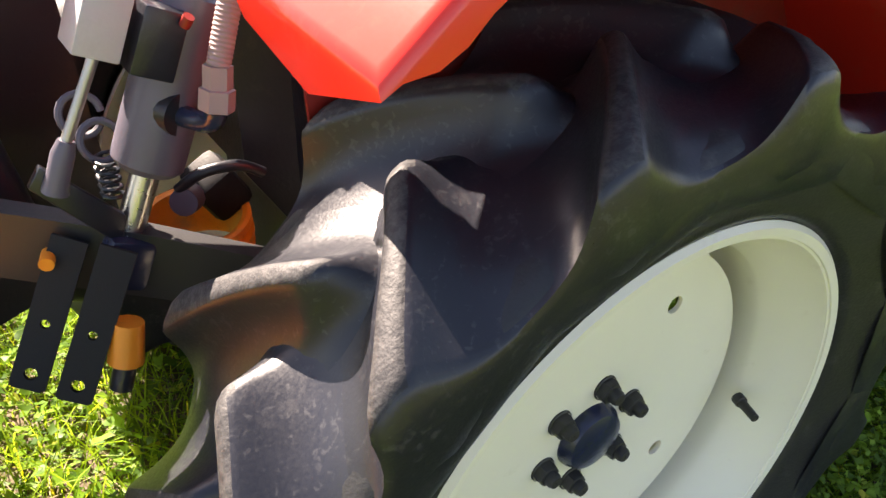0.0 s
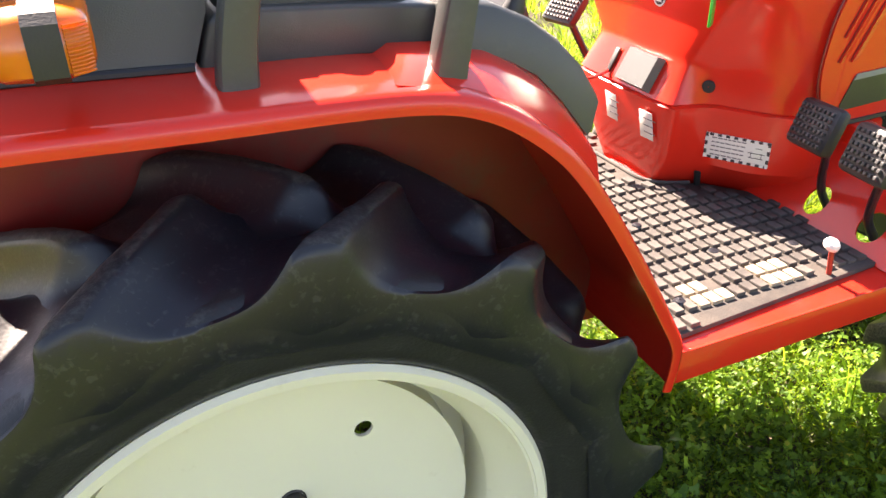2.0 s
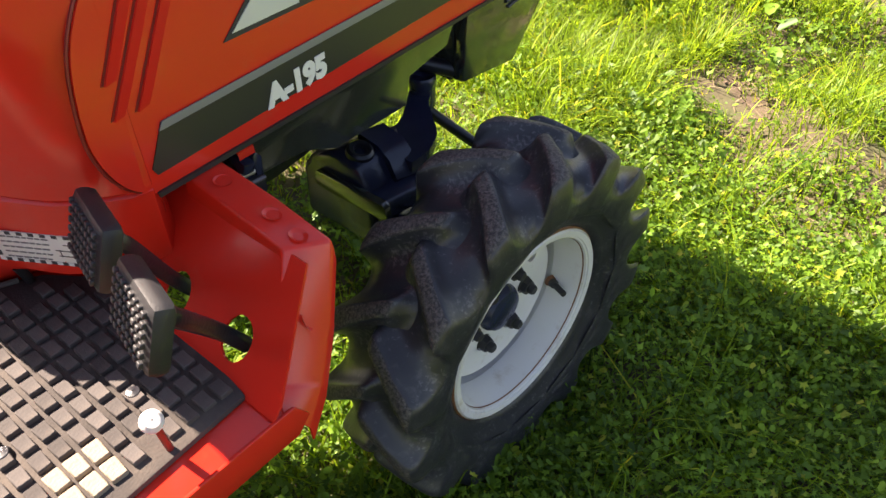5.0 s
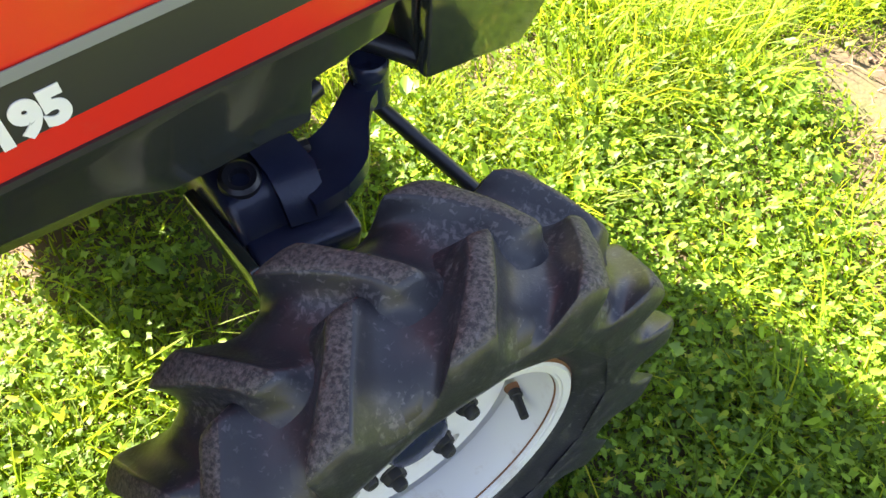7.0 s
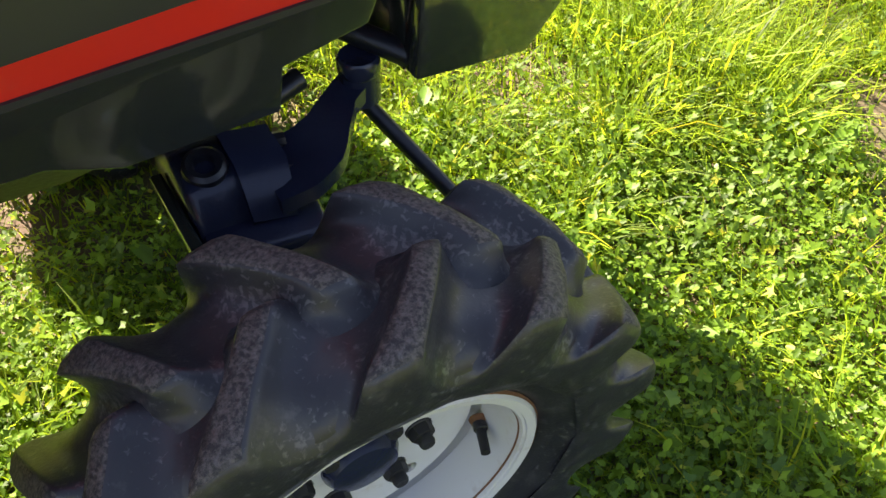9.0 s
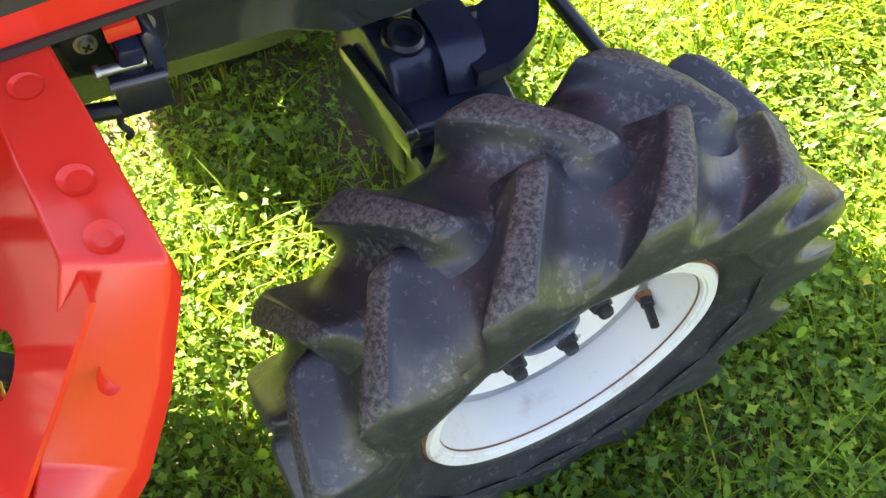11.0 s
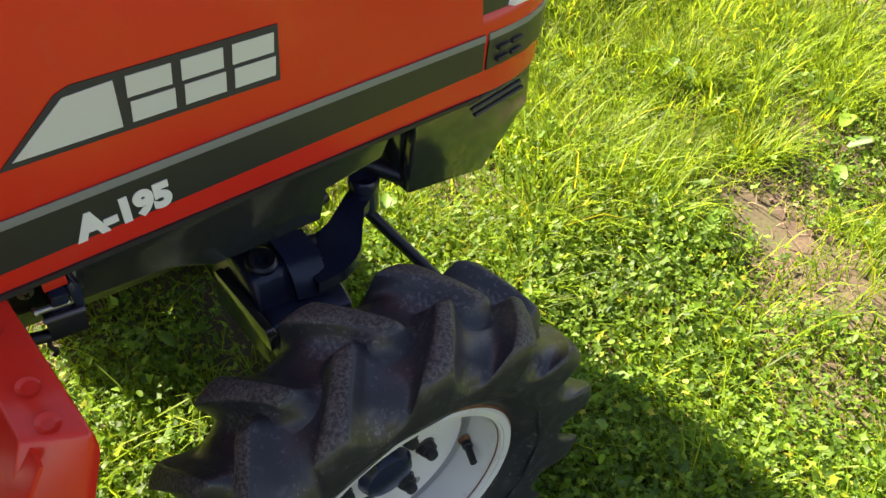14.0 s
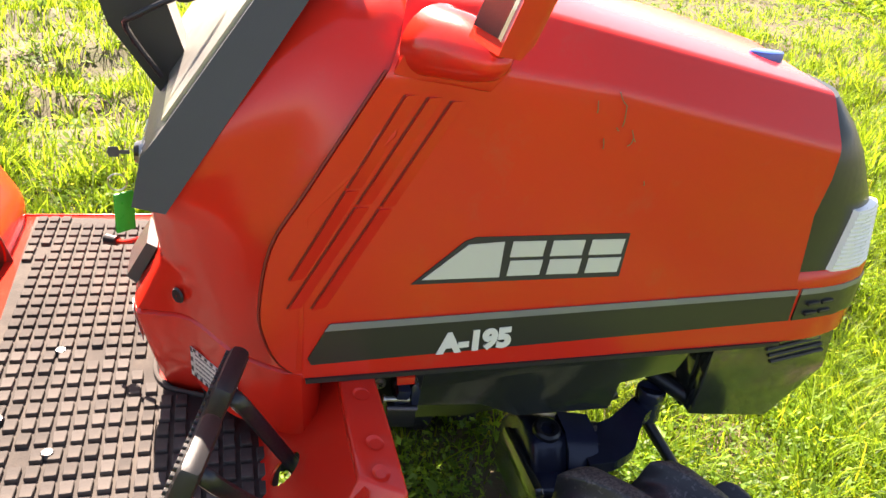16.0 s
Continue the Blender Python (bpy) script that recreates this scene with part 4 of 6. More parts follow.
def sticker(name, m, w, h, parent, rows, label, border=False, picture=False):
    """A flat label: paper, bars of print, optional striped border."""
    s = part(name, moved(box((0, 0, 0), (w, h, 0.0012), 0.0003), m), "paper", parent, label)
    if border:
        n = 16
        for k in range(n):
            for sy in (-1, 1):
                part("border_bar", moved(box((-w / 2 + (k + 0.5) * w / n, sy * (h / 2 - 0.0025), 0.001), (w / n * 0.98, 0.005, 0.0006)), m), "ink" if k % 2 else "paper", s)
        for k in range(6):
            for sx in (-1, 1):
                part("border_bar", moved(box((sx * (w / 2 - 0.0025), -h / 2 + (k + 0.5) * h / 6, 0.0011), (0.005, h / 6 * 0.98, 0.0006)), m), "ink" if k % 2 else "paper", s)
    wide = w * (0.5 if picture else 0.78)
    left = -w / 2 + 0.012
    for k in range(rows):
        y = h * 0.5 - (k + 1) * h / (rows + 1)
        x = left
        while x < left + wide:
            q = random.uniform(0.004, 0.010)
            part("print_bar", moved(box((x + q / 2, y, 0.001), (q, min(0.0022, h / (rows + 1) * 0.30), 0.0005)), m), "print", s)
            x += q + 0.0018
    if picture:
        for dx, dy, a, b in ((0.3, 0.0, 0.030, 0.0012), (0.3, -0.18, 0.026, 0.0012), (0.22, -0.09, 0.0012, 0.012), (0.38, -0.09, 0.0012, 0.012), (0.33, 0.2, 0.012, 0.0012)):
            part("print_line", moved(box((w * dx, h * dy, 0.001), (a, b, 0.0005)), m), "ink", s)
    return s


def face_frame(origin, right, up):
    r, u = Vector(right).normalized(), Vector(up)
    u = (u - r * u.dot(r)).normalized()
    n = r.cross(u)
    return Matrix.Translation(origin) @ Matrix((r, u, n)).transposed().to_4x4()


sticker("warning_label", face_frame((0.826, -0.111, 0.641), (0.063, -0.099, 0.0), (-0.05, 0.02, 1)), 0.118, 0.050, cowl, 5, "white warning label with striped yellow and black edge", True, True)
sticker("small_label", face_frame((0.7155, 0.018, 0.665), (0.07, -1.0, 0.0), (-0.2, 0, 1)), 0.036, 0.058, cowl, 3, "small white paper label")
sticker("small_label", face_frame((0.7215, 0.14, 0.665), (0, -1.0, 0.0), (-0.2, 0, 1)), 0.036, 0.058, cowl, 3, "small white paper label")
rs = part("round_label", moved(moved(lathe([(0.001, -0.001), (0.016, -0.001), (0.0165, 0.0)], 28), Matrix.Rotation(radians(-90), 4, "Z")), Matrix.Translation((0.7475, 0.062, 0.892))), "paper", cowl, "round white and black inspection label")
part("print_disc", moved(lathe([(0.001, -0.0018), (0.0125, -0.0018), (0.013, -0.001)], 24), Matrix.Translation((0.7475, 0.062, 0.892)) @ Matrix.Rotation(radians(-90), 4, "Z")), "ink", rs)
for z in (0.897, 0.887):
    part("print_bar", box((0.7452, 0.062, z), (0.0006, 0.016, 0.004)), "paper", rs)


# hood
def hood_y(x):
    return -0.206 + 0.0405 * (x - 0.97)


def hood():
    rear = [tuple(p)[:2] for p in smooth_line([(x, z, 0) for x, z in ((0.944, 0.704), (0.912, 0.730), (0.892, 0.770), (0.885, 0.82), (0.898, 0.905), (0.936, 0.974), (0.977, 1.046), (1.023, 1.126))], 4)]
    crease = [(1.16, 1.135), (1.334, 1.112), (1.512, 1.075), (1.706, 1.036)]
    bm = bmesh.new()
    sides = []
    for flip in (False, True):
        fy = (lambda y: 2 * YC - y) if flip else (lambda y: y)
        ring = [bm.verts.new((x, fy(hood_y(x)), z)) for x, z in rear]
        cr = [bm.verts.new((x, fy(hood_y(x)), z)) for x, z in crease]
        fr = [bm.verts.new((x, fy(hood_y(x)), z)) for x, z in ((1.712, 0.83), (1.722, 0.70))]
        bm.faces.new(ring + cr + fr)
        c0 = bm.verts.new((1.036, fy(-0.186), 1.152))
        up = [bm.verts.new((x, fy(y), z)) for x, y, z in ((1.050, -0.146, 1.203), (1.20, -0.146, 1.199), (1.36, -0.143, 1.170), (1.54, -0.138, 1.137), (1.700, -0.132, 1.107))]
        bm.faces.new((ring[-1], c0, up[0], up[1], cr[0]))
        for i in range(3):
            bm.faces.new((cr[i], up[i + 1], up[i + 2], cr[i + 1]))
        sides.append(up)
    mid = [bm.verts.new((x, YC, z)) for x, z in ((1.055, 1.232), (1.21, 1.222), (1.37, 1.195), (1.55, 1.161), (1.715, 1.126))]
    for up in sides:
        for i in range(4):
            bm.faces.new((up[i], mid[i], mid[i + 1], up[i + 1]))
    bmesh.ops.recalc_face_normals(bm, faces=bm.faces)
    bevel(bm, 0.010, 14, 3)
    bmesh.ops.solidify(bm, geom=bm.faces[:], thickness=0.004)
    ob = part("hood", bm, "red", tractor, "glossy red engine hood with louvre slots", smooth=42)
    for flip in (False, True):
        bm = tube([(x - 0.0025, hood_y(x) + 0.004, z) for x, z in rear[2:]], 0.0022, 6)
        part("hood_seal", mirror(bm) if flip else bm, "red_in", ob, "dark seam along the hood's rear edge")
    return ob


hd = hood()


def on_hood(poly, thick, lift, flip=False):
    """A thin sheet on the hood's side: polygon in x and z."""
    bm = bmesh.new()
    lo = [bm.verts.new((x, hood_y(x) - lift, z)) for x, z in poly]
    hi = [bm.verts.new((x, hood_y(x) - lift - thick, z)) for x, z in poly]
    bm.faces.new(lo)
    bm.faces.new(hi[::-1])
    for i in range(len(poly)):
        j = (i + 1) % len(poly)
        bm.faces.new((lo[i], lo[j], hi[j], hi[i]))
    return mirror(bm) if flip else bm


for flip in (False, True):
    part("side_stripe", on_hood([(0.946, 0.738), (0.951, 0.728), (1.722, 0.742), (1.72, 0.80), (0.972, 0.790)], 0.0016, 0.0002, flip), "stripe", hd, "charcoal band along the hood")
    part("grey_line", on_hood([(0.9665, 0.781), (1.72, 0.790), (1.72, 0.8005), (0.973, 0.7915)], 0.0016, 0.0016, flip), "stripe_grey", hd, "grey line along the band")
    part("hem", bevel(on_hood([(0.944, 0.706), (1.72, 0.7005), (1.72, 0.694), (0.945, 0.699)], 0.004, 0.0, flip), 0.001), "black", hd, "black rubber hem of the hood")
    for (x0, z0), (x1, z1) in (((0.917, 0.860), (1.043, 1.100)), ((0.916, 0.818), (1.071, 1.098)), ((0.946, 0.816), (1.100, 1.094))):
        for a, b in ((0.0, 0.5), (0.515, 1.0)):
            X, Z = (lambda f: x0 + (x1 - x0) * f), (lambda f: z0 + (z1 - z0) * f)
            # solid dark red strip stands in for the shade beside each fin
            part("louvre", on_hood([(X(a), Z(a)), (X(a) + 0.003, Z(a)), (X(b) + 0.003, Z(b)), (X(b), Z(b))], 0.003, -0.002, flip), "red_in", hd, "narrow louvre slot, its shade painted as a dark red strip")
            bm = bmesh.new()
            q = [(X(a) + 0.003, Z(a), 0.0045), (X(a) + 0.024, Z(a), -0.001), (X(b) + 0.024, Z(b), -0.001), (X(b) + 0.003, Z(b), 0.0045)]
            v = [bm.verts.new((x, hood_y(x) - o, z)) for x, z, o in q] + [bm.verts.new((x, hood_y(x) + 0.002, z)) for x, z, o in q]
            for f in ((0, 1, 2, 3), (0, 4, 5, 1), (1, 5, 6, 2), (2, 6, 7, 3), (3, 7, 4, 0)):
                bm.faces.new([v[k] for k in f])
            if flip:
                mirror(bm)
            part("louvre_rib", bm, "red", hd, "raised red louvre fin")
# emblem drawn as plain slanted shapes, silver on black
def badge(flip):
    sh = lambda u, v: (1.077 + u * 0.311, 0.845 - u * 0.003 + v * 0.069)
    p = part("badge", on_hood([sh(0.0, 0.0), sh(0.215, 0.90), sh(0.265, 0.985), sh(1.0, 1.0), sh(0.995, 0.0), sh(0.44, 0.0)], 0.0012, 0.0004, flip), "ink", hd, "black slanted badge plate")
    shapes = [((0.045, 0.10), (0.235, 0.84), (0.395, 0.88), (0.395, 0.10))]
    for u0, u1 in ((0.43, 0.585), (0.62, 0.775), (0.81, 0.975)):
        shapes += [((u0, v), (u0 + 0.006, v + 0.34), (u1 + 0.006, v + 0.34), (u1, v)) for v in (0.12, 0.54)]
    for q in shapes:
        part("badge_shape", on_hood([sh(*c) for c in q], 0.0010, 0.0016, flip), "silver", p, "plain silver slanted shape")
    return p


badge(False)
badge(True)


def dash_x(z):
    """How far forward the face of the instrument panel lies at a height."""
    return 0.735 + (z - 0.932) * 0.017 / 0.078


def lettering(text, m, size, parent, mat, bold=0.0018):
    cu = bpy.data.curves.new("lettering", "FONT")
    cu.body, cu.size, cu.extrude, cu.offset = text, size, 0.0006, bold
    ob = new("lettering_source", cu)
    dg = bpy.context.evaluated_depsgraph_get()
    me = bpy.data.meshes.new_from_object(ob.evaluated_get(dg))
    bpy.data.objects.remove(ob)
    bm = bmesh.new()
    bm.from_mesh(me)
    bm.transform(m)
    return part("model_number", bm, mat, parent, "white printed model number")


lettering("A-195", face_frame((1.128, hood_y(1.128) - 0.0030, 0.7330), (1, 0.0405, 0.035), (0, 0, 1)), 0.043, hd, "paper", 0.0027)
part("emblem", bevel(prism(ring2d((1.66, YC - 0.12), 0.030, 0.016, 20), "z", 1.10, 1.135), 0.003), "badge_blue", hd, "small blue oval hood emblem")


# nose: grille, lamps and lower band
def nose_ring(z, pts):
    fine = [tuple(p)[:2] for p in smooth_line([(x, y, 0) for x, y in pts], 4)]
    return [(x, y, z) for x, y in fine] + [(x, 2 * YC - y, z) for x, y in fine[-2::-1]]


nose = part("nose_band", loft([nose_ring(z, ((1.60, -0.165 + i), (1.724, -0.1745 + i), (1.817, -0.162 + i), (1.890, -0.125 + i), (1.915 - i, -0.06), (1.922 - i, YC))) for z, i in ((0.694, 0.006), (0.700, 0.0), (0.80, -0.001), (0.822, 0.001), (0.832, 0.008))]), "red", tractor, "red lower nose band of the hood")
gr = part("grille", loft([nose_ring(z, p) for z, p in ((0.832, ((1.65, -0.17), (1.715, -0.176), (1.817, -0.160), (1.877, -0.118), (1.894, -0.06), (1.900, YC))), (0.93, ((1.65, -0.17), (1.712, -0.1765), (1.797, -0.158), (1.857, -0.112), (1.872, -0.06), (1.878, YC))),
         (1.01, ((1.65, -0.168), (1.708, -0.176), (1.772, -0.152), (1.820, -0.10), (1.837, -0.05), (1.844, YC))), (1.055, ((1.65, -0.160), (1.708, -0.163), (1.746, -0.145), (1.785, -0.095), (1.797, -0.045), (1.806, YC))), (1.098, ((1.65, -0.125), (1.700, -0.127), (1.724, -0.115), (1.750, -0.075), (1.760, -0.03), (1.767, YC))))]), "stripe", tractor, "charcoal plastic front grille")
for flip in (False, True):
    lens = [((1.768, -0.1785, 0.833), (1.786, -0.171, 0.934)), ((1.800, -0.174, 0.832), (1.806, -0.165, 0.934)), ((1.838, -0.161, 0.831), (1.832, -0.151, 0.933)), ((1.868, -0.141, 0.830), (1.855, -0.133, 0.932)), ((1.889, -0.118, 0.829), (1.872, -0.112, 0.930))]
    back = Vector((-0.012, 0.016, 0))
    bm = loft([[Vector(a), Vector(c), Vector(c) + back, Vector(a) + back] for a, c in lens])
    lamp = part("headlight", mirror(bevel(bm, 0.003)) if flip else bevel(bm, 0.003), "lens_clear", tractor, "clear ribbed plastic headlight lens")
    for k in range(14):
        f = (k + 0.6) / 14.4
        bm = tube([Vector(a).lerp(Vector(c), f) for a, c in lens], 0.0020, 6)
        part("lens_rib", mirror(bm) if flip else bm, "lens_clear", lamp)
    for z0, z1, mt in ((0.742, 0.79, "stripe"), (0.790, 0.8005, "stripe_grey")):
        bm = loft([[(x, y - 0.002 - off, z) for z, off in ((z0, 0), (z1, 0), (z1, -0.004), (z0, -0.004))] for x, y in ((1.728, -0.176), (1.772, -0.171), (1.817, -0.163), (1.862, -0.146), (1.890, -0.127), (1.909, -0.095), (1.919, -0.06))])
        part("band_stripe", mirror(bm) if flip else bm, mt, nose)
    for k in range(4):
        bm = box((1.759 + 0.032 * (k % 2), -0.1745 + 0.006 * (k % 2), 0.755 + 0.018 * (k // 2)), (0.026, 0.012, 0.007), 0.002, Euler((0, 0, radians(10))).to_matrix())
        part("vent_slot", mirror(bm) if flip else bm, "black", nose, "dark vent slot")

# under the hood: side skirt, engine, front box
for flip in (False, True):
    bm = prism([(1.03, 0.69), (1.03, 0.60), (1.13, 0.578), (1.235, 0.572), (1.30, 0.543), (1.47, 0.543), (1.48, 0.596), (1.58, 0.614), (1.60, 0.655), (1.85, 0.665), (1.86, 0.69)], "y", -0.128, -0.118, 0.003)
    part("engine_skirt", mirror(bm) if flip else bm, "skirt", tractor, "dark glossy sheet skirt below the hood")
part("engine", bevel(loft([[(x, -0.02, z0), (x, 2 * YC + 0.02, z0), (x, 2 * YC + 0.10, 0.66), (x, -0.10, 0.66)] for x, z0 in ((0.95, 0.47), (1.05, 0.47), (1.25, 0.46), (1.45, 0.49), (1.56, 0.54))]), 0.02), "black_iron", tractor, "dark oily engine block")
part("gearbox", bevel(loft([[(x, YC - w, z0), (x, YC + w, z0), (x, YC + w, z1), (x, YC - w, z1)] for x, w, z0, z1 in ((-0.30, 0.17, 0.32, 0.80), (-0.1, 0.19, 0.24, 0.93), (0.2, 0.15, 0.28, 0.50), (0.97, 0.12, 0.36, 0.50))]), 0.03), "black_iron", tractor, "dark cast gearbox housing")
for flip in (False, True):
    bm = prism([(1.645, 0.503), (1.655, 0.66), (1.895, 0.676), (1.903, 0.592), (1.812, 0.484)], "y", -0.115, -0.08, 0.006)
    fb = part("front_box", mirror(bm) if flip else bm, "skirt", tractor, "dark green-black sheet front bracket")
    for k in range(4):
        x, z = 1.752 + 0.008 * k, 0.654 - 0.0135 * k
        bm = loft([[(x + u, -0.1165 - o, z + u * 0.20 + v) for o, v in ((0.0, -0.0035), (0.004, -0.001), (0.002, 0.0025), (-0.003, 0.0035))] for u in (0.0, 0.05, 0.104)])
        part("box_louvre", mirror(bm) if flip else bm, "black", fb, "dark pressed slot in the bracket")
part("front_box_back", bevel(box((1.652, YC, 0.588), (0.008, 2 * YC + 0.17, 0.170), 0.002), 0.0), "skirt", tractor, "dark rear plate of the front bracket")
part("front_box_bottom", bevel(prism([(1.648, 0.495), (1.652, 0.52), (1.82, 0.50), (1.812, 0.480)], "y", -0.08, 2 * YC + 0.08), 0.003), "skirt", tractor, "dark sheet floor of the front bracket")
for flip in (False, True):
    f = mirror if flip else (lambda b: b)
    kn = part("axle_case", f(bevel(prism([(0.03, 0.30), (0.03, 0.41), (0.0, 0.45), (-0.06, 0.476), (-0.115, 0.470), (-0.15, 0.42), (-0.15, 0.30)], "x", 1.347, 1.432), 0.014, segments=3)), "blue_iron", tractor, "blue-black cast front axle case")
    boss = Matrix.Translation((1.383, -0.092, 0.474)) @ Euler((radians(-75), 0, 0)).to_matrix().to_4x4()
    part("bearing_cap", f(moved(lathe([(0.001, 0.004), (0.011, 0.004), (0.013, -0.008), (0.020, -0.010), (0.025, -0.006), (0.027, 0.010)], 24), boss)), "black_iron", kn, "round black bearing boss")
    slab = Euler((radians(12), radians(4), radians(-6))).to_matrix()
    part("king_block", f(box((1.418, -0.156, 0.398), (0.140, 0.058, 0.048), 0.009, slab, 3)), "blue_iron", kn, "rounded blue-black kingpin block")
    part("pin_foot", f(moved(moved(lathe([(0.001, -0.03), (0.034, -0.03), (0.037, -0.024), (0.037, 0.06)], 28), Matrix.Rotation(radians(-90), 4, "X")), Matrix.Translation((1.425, -0.215, 0.345)))), "blue_iron", kn, "round blue-black kingpin foot")
    part("clamp", f(bevel(loft([[(1.411, -0.060, 0.488), (1.469, -0.068, 0.482), (1.469, -0.068, 0.452), (1.411, -0.060, 0.452)], [(1.411, -0.110, 0.480), (1.470, -0.118, 0.473), (1.470, -0.118, 0.445), (1.411, -0.110, 0.445)],
                                [(1.408, -0.140, 0.464), (1.462, -0.148, 0.455), (1.462, -0.148, 0.43), (1.408, -0.140, 0.43)], [(1.406, -0.158, 0.432), (1.456, -0.166, 0.424), (1.456, -0.155, 0.41), (1.406, -0.148, 0.41)]]), 0.005, 25)), "blue_iron", kn, "bent blue-black clamp plate")
    for bx, by, bz in ((1.470, -0.082, 0.466), (1.472, -0.124, 0.450)):
        part("arm_bolt", f(moved(lathe([(0.001, -0.013), (0.009, -0.013), (0.0105, -0.010), (0.0105, 0.006), (0.014, 0.006), (0.014, 0.010)], 8), Matrix.Translation((bx, by, bz)) @ Matrix.Rotation(radians(80), 4, "Z"))), "black_iron", kn, "black hexagon bolt")
    part("stub_pin", f(tube([(1.478, -0.055, 0.500), (1.528, -0.042, 0.507)], [0.012, 0.014], 12)), "black_iron", kn, "short black stub pin")
    part("drop_case", f(bevel(prism([(1.35, 0.22), (1.35, 0.36), (1.36, 0.37), (1.46, 0.36), (1.47, 0.22)], "y", -0.285, -0.15), 0.012)), "blue_iron", kn, "blue-black final drive case")
    part("drop_plate", f(bevel(prism([(-0.02, 0.418), (-0.03, 0.434), (-0.192, 0.440), (-0.20, 0.432), (-0.203, 0.405), (-0.03, 0.398)], "x", 1.330, 1.3445), 0.002)), "skirt", kn, "flat dark plate behind the axle case")
    part("hub_shaft", f(moved(lathe([(0.04, -0.40), (0.05, -0.33), (0.085, -0.32), (0.085, -0.27), (0.06, -0.26)], 24), Matrix.Translation((1.399, 0, 0.273)))), "blue_iron", kn)
    arm = [(1.440, -0.121, 0.444), (1.478, -0.121, 0.450), (1.506, -0.114, 0.457), (1.536, -0.093, 0.464), (1.567, -0.066, 0.470), (1.600, -0.047, 0.474)]
    hw = (0.044, 0.048, 0.042, 0.028, 0.021, 0.022)
    rings, line = [], smooth_line(arm, 4)
    for i, p in enumerate(line):
        d = (line[min(i + 1, len(line) - 1)] - line[max(i - 1, 0)]).normalized()
        k = min(i / 4, len(hw) - 1)
        w0, w1 = hw[int(k)], hw[min(int(k) + 1, len(hw) - 1)]
        wv = Vector((d.y, -d.x, 0)).normalized() * (w0 + (w1 - w0) * (k - int(k)))
        up = Vector((0, 0, 0.011))
        rings.append([p - wv - up, p + wv - up, p + wv + up, p - wv + up])
    part("steering_arm", f(bevel(loft(rings), 0.004)), "blue_iron", kn, "curved blue-black steering arm")
    part("arm_boss", f(moved(moved(lathe([(0.001, -0.03), (0.024, -0.034), (0.027, -0.030), (0.027, -0.012), (0.0255, -0.010), (0.0265, 0.03)], 24), Matrix.Rotation(radians(-90), 4, "X")), Matrix.Translation((1.604, -0.047, 0.482)))), "blue_iron", kn, "round boss of the steering arm")
    part("tie_rod", f(tube([(1.606, -0.045, 0.446), (1.617, -0.062, 0.428), (1.70, -0.27, 0.30)], 0.011, 10)), "black_iron", kn, "slim black tie rod")
    part("pivot_pin", f(tube([(1.585, 0.0, 0.545), (1.668, -0.095, 0.512)], 0.016, 12)), "black_iron", kn, "black pivot pin")

# pedals
def pedal(x, y, z, across, up, foot):
    m = face_frame((x, y, z), across, up)
    p = part("pedal", moved(box((0, 0, -0.004), (0.104, 0.080, 0.026), 0.010), m), "black", tractor, "black ribbed rubber foot pedal")
    for i in range(6):
        for j in range(8):
            part("tread_knob", moved(box((-0.0385 + 0.011 * j, -0.0275 + 0.011 * i, 0.0095), (0.0072, 0.0066, 0.007), 0.001, segments=1), m), "tread", p)
    part("pedal_arm", tube(smooth_line([m @ Vector((0, 0, -0.012)), m @ Vector((0.0, -0.01, -0.035)), Vector(foot) + Vector((-0.03, 0, 0.05)), Vector(foot)], 4), 0.0105, 10, squash=0.7), "black_iron", p, "black bent pedal arm")


pedal(0.834, -0.262, 0.737, (-0.24, -0.965, 0.075), (0.33, -0.06, 0.94), (0.945, -0.235, 0.555))
pedal(0.800, -0.399, 0.745, (-0.24, -0.965, 0.075), (0.33, -0.06, 0.94), (0.930, -0.350, 0.550))
pedal(0.845, 0.53, 0.77, (0.2, -0.95, 0.0), (0.62, 0.1, 0.75), (0.965, 0.50, 0.545))


# ---- rubber floor mat with raised studs ----
def inside(p, poly):
    hit = False
    for i in range(len(poly)):
        (x0, y0), (x1, y1) = poly[i - 1], poly[i]
        if (y0 > p[1]) != (y1 > p[1]) and p[0] < (x1 - x0) * (p[1] - y0) / (y1 - y0) + x0:
            hit = not hit
    return hit


half = [(0.735, YC), (0.738, 0.045), (0.765, 0.012), (0.838, -0.03), (0.905, -0.118), (0.925, -0.13), (0.884, -0.398), (0.452, -0.425), (0.455, -0.29), (0.47, YC)]
mat_poly = half + [(min(x, 0.79), 2 * YC - y) for x, y in half[-2:0:-1]]
mat = thing("floor_mat", (0.6, YC, 0.528), "worn black rubber floor mat with raised studs on the platform", "floor mat")
part("mat_sheet", prism(mat_poly, "z", 0.5285, 0.538, 0.002), "mat", mat, "dusty black rubber sheet")
stud_me = finish(bevel(box((0, 0, 0), (0.0172, 0.0255, 0.008), 0.0), 0.0012, segments=1), "stud", "stud")
mud_me = finish(bevel(box((0, 0, 0), (0.0195, 0.0285, 0.0075), 0.0), 0.0014, segments=1), "patch", "stud")
far_studs = []
